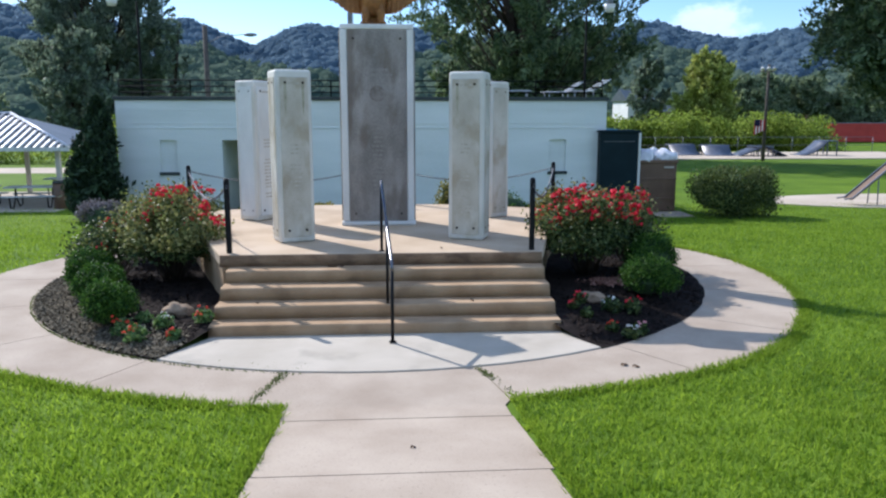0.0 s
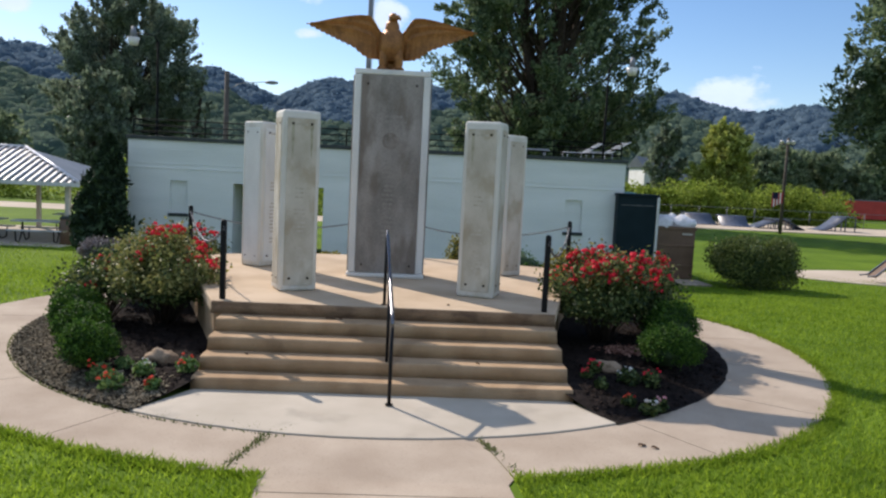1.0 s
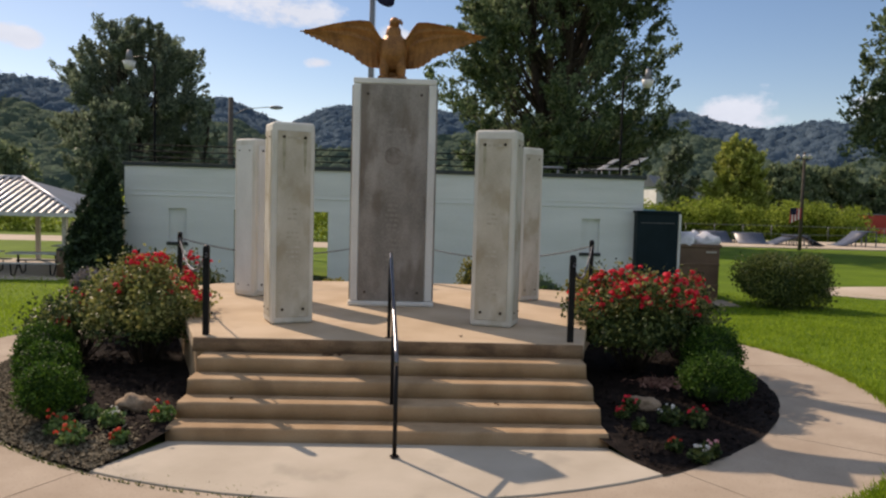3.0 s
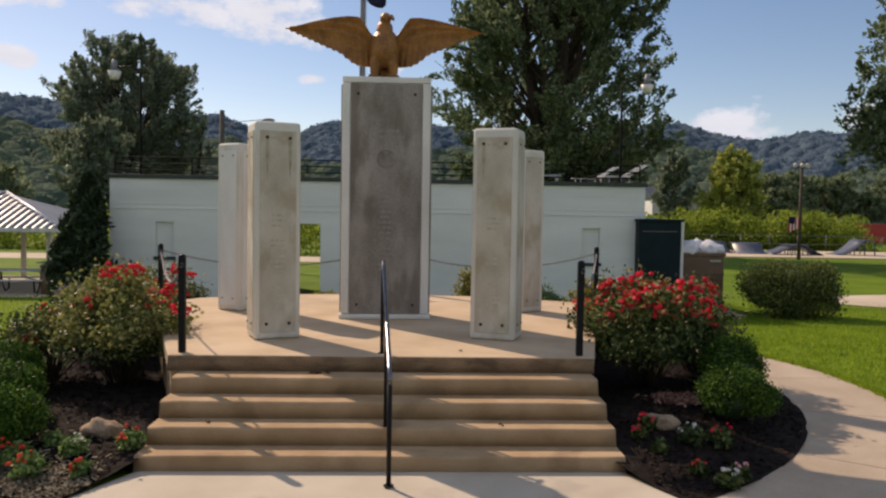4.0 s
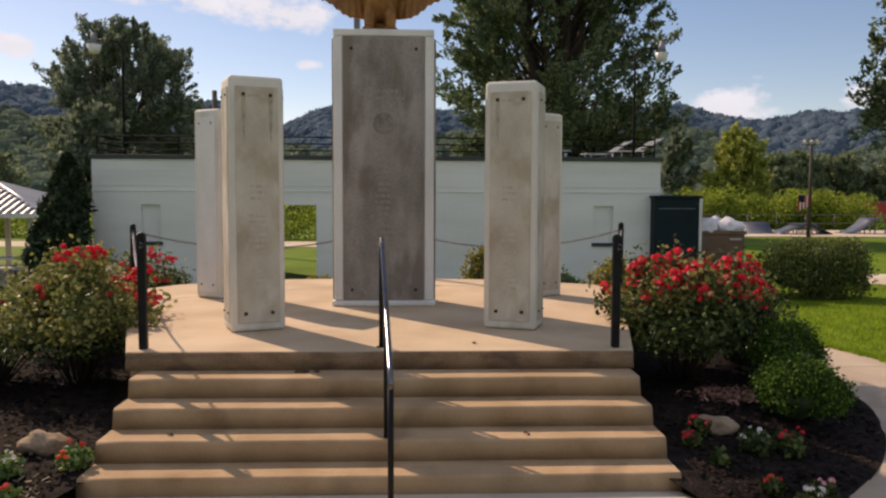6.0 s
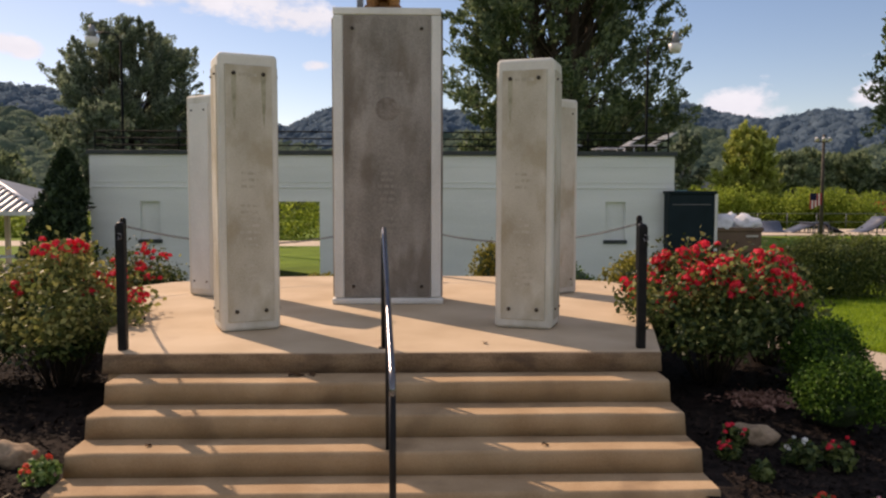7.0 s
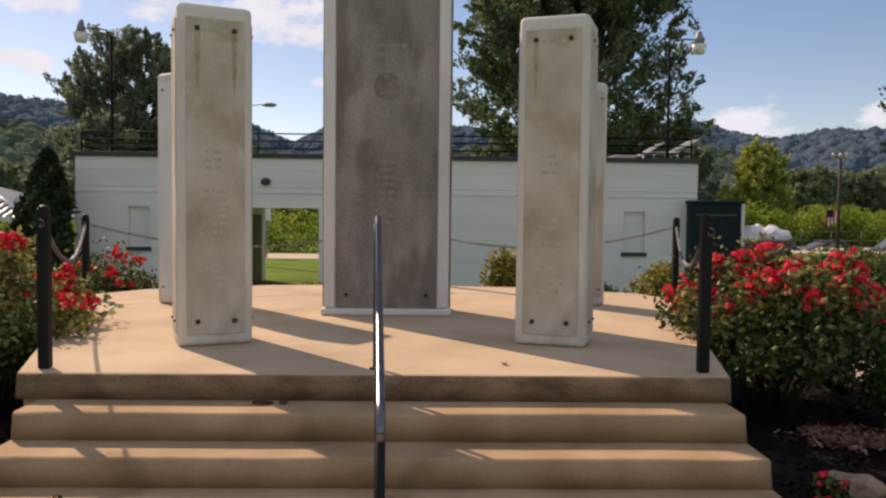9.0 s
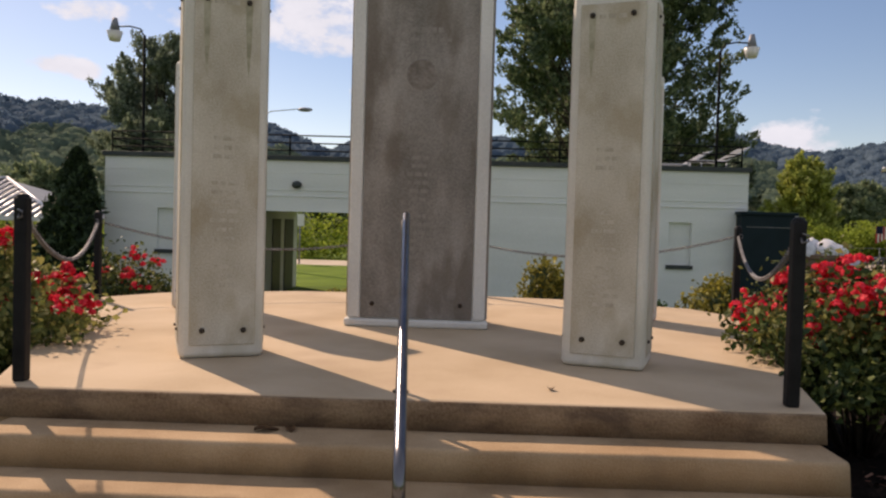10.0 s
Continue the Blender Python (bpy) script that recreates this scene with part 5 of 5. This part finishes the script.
def picnic_table(x, y, turn):
    t = thing("picnic_table", (x, y, -0.49), turn, "grey picnic table with curved metal legs on the slab", "table", "picnic tables")
    bm = bmesh.new()
    for i in range(5):
        box(-0.9, 0.9, -0.38 + 0.155 * i, -0.38 + 0.155 * i + 0.14, 0.72, 0.76, bm=bm)
    part("tabletop", bm, "table_top", t)
    for s in (-1, 1):
        part("bench", box(-0.9, 0.9, s * 0.68 - 0.13, s * 0.68 + 0.13, 0.42, 0.46, 0.01), "table_top", t)
        part("leg", sweep([(s * 0.62, -0.72, 0.42), (s * 0.62, -0.66, 0.06), (s * 0.62, -0.35, 0.0), (s * 0.62, -0.1, 0.3), (s * 0.62, 0, 0.72), (s * 0.62, 0.1, 0.3), (s * 0.62, 0.35, 0.0), (s * 0.62, 0.66, 0.06), (s * 0.62, 0.72, 0.42)], 0.025, 6), "black", t)


picnic_table(-12.9, 28.6, 8)
picnic_table(-15.2, 28.8, -5)
picnic_table(-13.2, 32.5, 4)


def park_barrel():
    p = thing("litter_barrel", (-11.75, 28.2, -0.49), 0, "brown wooden-sided litter barrel on the slab", "litter bin")
    part("drum", tube((0, 0, 0), (0, 0, 0.9), 0.3, 0.3, 18), "brown_box", p)
    part("lid", tube((0, 0, 0.9), (0, 0, 0.98), 0.32, 0.26, 18), "coping", p)


park_barrel()


def flat_patch(name, outline, label, material, lift=0.02):
    tagged(part(name, prism(outline, -1.3, lift), material), label, name.split("_")[0], kind="structure")


def arc_patch(cx, cy, rx, ry, n=40):
    return [(cx + rx * math.cos(2 * math.pi * i / n), cy + ry * math.sin(2 * math.pi * i / n)) for i in range(n)]


flat_patch("skate_slab", [(24, 66), (52, 66), (52, 79), (24, 79)], "pale concrete skate park slab", "sand", -0.86)
flat_patch("sand_court", [(-60, 40), (2, 40), (4, 55), (-60, 55)], "tan sand court beyond the building", "sand", -0.72)
flat_patch("play_sand", arc_patch(20.5, 28.5, 6.2, 2.6), "tan sand under the play slide", "sand", -0.47)
flat_patch("path_strip", [(7.9, 24.3), (9.9, 24.2), (9.9, 25.6), (7.9, 25.6)], "small concrete pad under the bins", "walk", -0.46)


def ramp(at, turn, w, length, h, curve, label, material="ramp"):
    p = thing("skate_ramp", at, turn, label, "skate ramp", "skate ramps")
    bm = bmesh.new()
    n = 12
    prof = [(length * i / n, h * (i / n) ** (2.0 if curve else 1.0)) for i in range(n + 1)]
    a = [bm.verts.new((x, -w / 2, z + 0.05)) for x, z in prof]
    b = [bm.verts.new((x, w / 2, z + 0.05)) for x, z in prof]
    for i in range(n):
        bm.faces.new((a[i], a[i + 1], b[i + 1], b[i])).smooth = True
    sf = part("surface", bm, material, p)
    sf.modifiers.new("thick", "SOLIDIFY").thickness = 0.06
    part("deck", box(length, length + 1.0, -w / 2, w / 2, h - 0.02, h + 0.06), "ramp", p)
    for s in (-1, 1):
        for x in (length * 0.6, length, length + 0.95):
            zz = h * min(1, (x / length)) ** (2.0 if curve else 1.0)
            part("strut", box(x - 0.04, x + 0.04, s * (w / 2 - 0.05) - 0.04, s * (w / 2 - 0.05) + 0.04, 0, zz, 0.0), "ramp", p)


ramp((28.6, 72, -0.86), 90, 2.6, 2.2, 0.95, True, "blue-grey quarter-pipe ramp on the skate slab")
ramp((31.2, 71, -0.86), 80, 2.6, 2.2, 0.9, True, "dark blue quarter-pipe ramp on the skate slab")
ramp((32.6, 71, -0.86), 0, 2.4, 2.2, 0.85, False, "low dark launch ramp on the skate slab")
ramp((37.2, 71, -0.86), 180, 2.4, 1.9, 0.85, False, "low blue-grey launch ramp on the skate slab")
ramp((39.2, 72, -0.86), 0, 2.4, 2.4, 1.35, True, "dark blue curved ramp with railed deck")


def fence():
    p = thing("chain_fence", (0, 0, 0), 0, "grey tubular fence behind the skate park", "fence")
    for x in np.arange(25, 52.1, 3.0):
        part("fence_post", tube((x, 80, -1.0), (x, 80, 0.7), 0.035, 0.035, 6), "steel_dull", p)
    for z in (-0.2, 0.65):
        part("fence_rail", tube((25, 80, z), (52, 80, z), 0.025, 0.025, 6), "steel_dull", p)


fence()


def container():
    p = thing("shipping_container", (73.0, 114, -1.0), -6, "red corrugated steel container at the field edge", "container")
    part("body", box(-6, 6, -1.3, 1.3, 0.1, 2.9, 0.02), "red_paint", p)
    bm = bmesh.new()
    for i in range(40):
        box(-5.85 + 0.295 * i, -5.70 + 0.295 * i, -1.34, -1.29, 0.25, 2.75, bm=bm)
    part("corrugation", bm, "red_paint", p)
    part("top_rail", box(-6.02, 6.02, -1.36, 1.36, 2.86, 2.98, 0.01), "steel_dull", p)


container()


def yard_pole():
    p = thing("utility_pole", (31.5, 63.2, gz(31, 63)), 0, "dark wooden light pole with twin flood lamps", "utility pole")
    part("pole", tube((0, 0, -0.1), (0, 0, 8.0), 0.15, 0.10, 10), "pole_wood", p)
    part("crossarm", box(-0.75, 0.45, -0.06, 0.06, 7.4, 7.52, 0.01), "pole_wood", p)
    for x in (-0.65, -0.1, 0.35):
        part("flood_lamp", tube((x, -0.1, 7.75), (x, -0.25, 7.55), 0.08, 0.19, 12), "lamp_glass", p, "pale flood lamp")
    f = thing("small_flag", (31.4, 63.0, 2.55), 0, "red, white and blue striped flag hung on the pole", "flag")
    for i in range(7):
        part("stripe", box(-0.95 + 0.13 * i, -0.95 + 0.13 * i + 0.125, -0.02, 0.0, -1.25 + 0.06 * i, 0.0 - 0.05 * (i % 2)), "flag_red" if i % 2 == 0 else "flag_white", f)
    part("canton", box(-0.95, -0.45, -0.03, -0.021, -0.55, 0.0), "flag_blue", f)


yard_pole()


def wood_pole(x, y, top, label, arm):
    p = thing("utility_pole", (x, y, gz(x, y)), 0, label, "utility pole")
    h = top - gz(x, y)
    part("pole", tube((0, 0, -0.1), (0, 0, h), 0.16, 0.13, 10), "pole_wood", p)
    if arm:
        part("lamp_arm", sweep([(0, 0, h - 1.0), (0.8, 0, h - 0.6), (2.2, 0, h - 0.45)], 0.022, 6), "steel_dull", p)
        part("lamp_head", blob((2.45, 0, h - 0.48), (0.38, 0.14, 0.11), 0.05, 2), "steel_dull", p, smooth=True)


wood_pole(-10.1, 44.2, 7.7, "dark wooden utility pole with a street lamp arm behind the building", True)


def hoop():
    p = thing("basketball_hoop", (-9.0, 50, gz(-9, 50)), 0, "white basketball backboard on a thin pole", "basketball hoop")
    part("pole", tube((0, 0, 0), (0, 0, 2.6), 0.05, 0.05, 8), "steel_dull", p)
    part("backboard", box(-0.9, 0.25, -0.06, 0, 2.15, 2.85, 0.01), "frame_white", p)
    part("rim", sweep([(-0.33 + 0.22 * math.cos(a), -0.3 + 0.22 * math.sin(a), 2.3) for a in np.linspace(0, 6.28, 16)], 0.012, 5), "red_paint", p)


hoop()


def slide():
    p = thing("play_slide", (18.0, 27.2, -0.47), 0, "weathered brown metal playground slide", "slide")
    a, b = Vector((-1.05, 0, 0.18)), Vector((1.6, 0.2, 2.3))
    for s in (-1, 1):
        bm = sweep([a + Vector((-0.3, s * 0.25, 0.04)), a + Vector((0, s * 0.25, 0.08)), b + Vector((0, s * 0.25, 0.08))], 0.03, 6)
        part("side_rail", bm, "steel_dull", p)
    bm = bmesh.new()
    q = [bm.verts.new(c) for c in (a + Vector((0, -0.25, 0)), a + Vector((0, 0.25, 0)), b + Vector((0, 0.25, 0)), b + Vector((0, -0.25, 0)))]
    bm.faces.new(q)
    part("chute", bm, "brown_box", p).modifiers.new("thick", "SOLIDIFY").thickness = 0.03
    for x, z in ((-0.05, 0.98), (1.0, 1.8)):
        for s in (-1, 1):
            part("leg", tube((x, s * 0.3 + 0.1, 0), (x, s * 0.25 + 0.1, z), 0.025, 0.025, 6), "steel_dull", p)
    part("ladder", sweep([(2.3, 0.2, 0), (1.65, 0.2, 2.5)], 0.03, 6), "steel_dull", p)


slide()


def house(x, y, w, h, wall_mat, label, seed):
    p = thing("house", (x, y, -1), 8, label, "house", "far houses")
    part("wall", box(-w / 2, w / 2, -3, 3, 0, h), wall_mat, p)
    bm = bmesh.new()
    v = [bm.verts.new(c) for c in ((-w / 2 - 0.3, -3.4, h), (w / 2 + 0.3, -3.4, h), (w / 2 + 0.3, 3.4, h), (-w / 2 - 0.3, 3.4, h), (-w / 2 - 0.3, 0, h + 2), (w / 2 + 0.3, 0, h + 2))]
    for q in ((0, 1, 5, 4), (2, 3, 4, 5), (0, 4, 3), (1, 2, 5)):
        bm.faces.new([v[i] for i in q])
    part("roof", bm, "roof_dark", p)
    for i in range(3):
        xx = -w / 2 + w * (i + 0.5) / 3
        wi = part("window", box(xx - 0.4, xx + 0.4, -3.06, -2.98, h * 0.45, h * 0.45 + 1.2), "house_white", p)
        part("pane", box(xx - 0.32, xx + 0.32, -3.08, -3.05, h * 0.45 + 0.08, h * 0.45 + 1.12), "door_dark", wi)


house(40.6, 128, 4.4, 6.4, "house_white", "small white gabled house among far trees", 1)
house(45.5, 132, 5, 4.6, "house_red", "small brick-red gabled house among far trees", 2)
house(83, 150, 8, 5, "house_red", "brick-red house among far trees", 3)
house(-34, 112, 6, 4.5, "house_white", "white gabled house behind far trees", 4)


def dry_leaf(x, y, z, turn, s):
    v, f = [], []
    n = 6
    for i in range(n + 1):
        u = i / n
        w = s * 0.32 * math.sin(math.pi * (0.06 + 0.88 * u))
        for k in (-1, 0, 1):
            v.append((s * (u - 0.5), k * w, 0.004 + 0.012 * abs(k) + 0.008 * math.sin(u * 5)))
    for i in range(n):
        for k in range(2):
            q = i * 3 + k
            f.append((q, q + 1, q + 4, q + 3))
    ob = raw("dry_leaf", v, f, "dry_leaf", smooth=True)
    ob.matrix_basis = pose(x, y, z, 0, 0, turn)
    tagged(ob, "curled dry brown leaf on the concrete", "leaf", "dry leaves")


for x, y, z, turn, s in ((-0.82, 10.50, RISE * 4, 20, 0.13), (-0.70, 10.52, RISE * 4, -60, 0.09), (0.72, 10.95, TOP, 80, 0.07), (2.55, 7.95, 0.014, 30, 0.10), (2.66, 7.88, 0.014, -20, 0.08),
                         (1.05, 9.75, RISE * 2, 10, 0.05), (-1.75, 9.8, RISE * 2, 75, 0.06), (0.15, 5.6, gz(0, 5.6) + 0.012, 40, 0.05)):
    dry_leaf(x, y, z, turn, s)
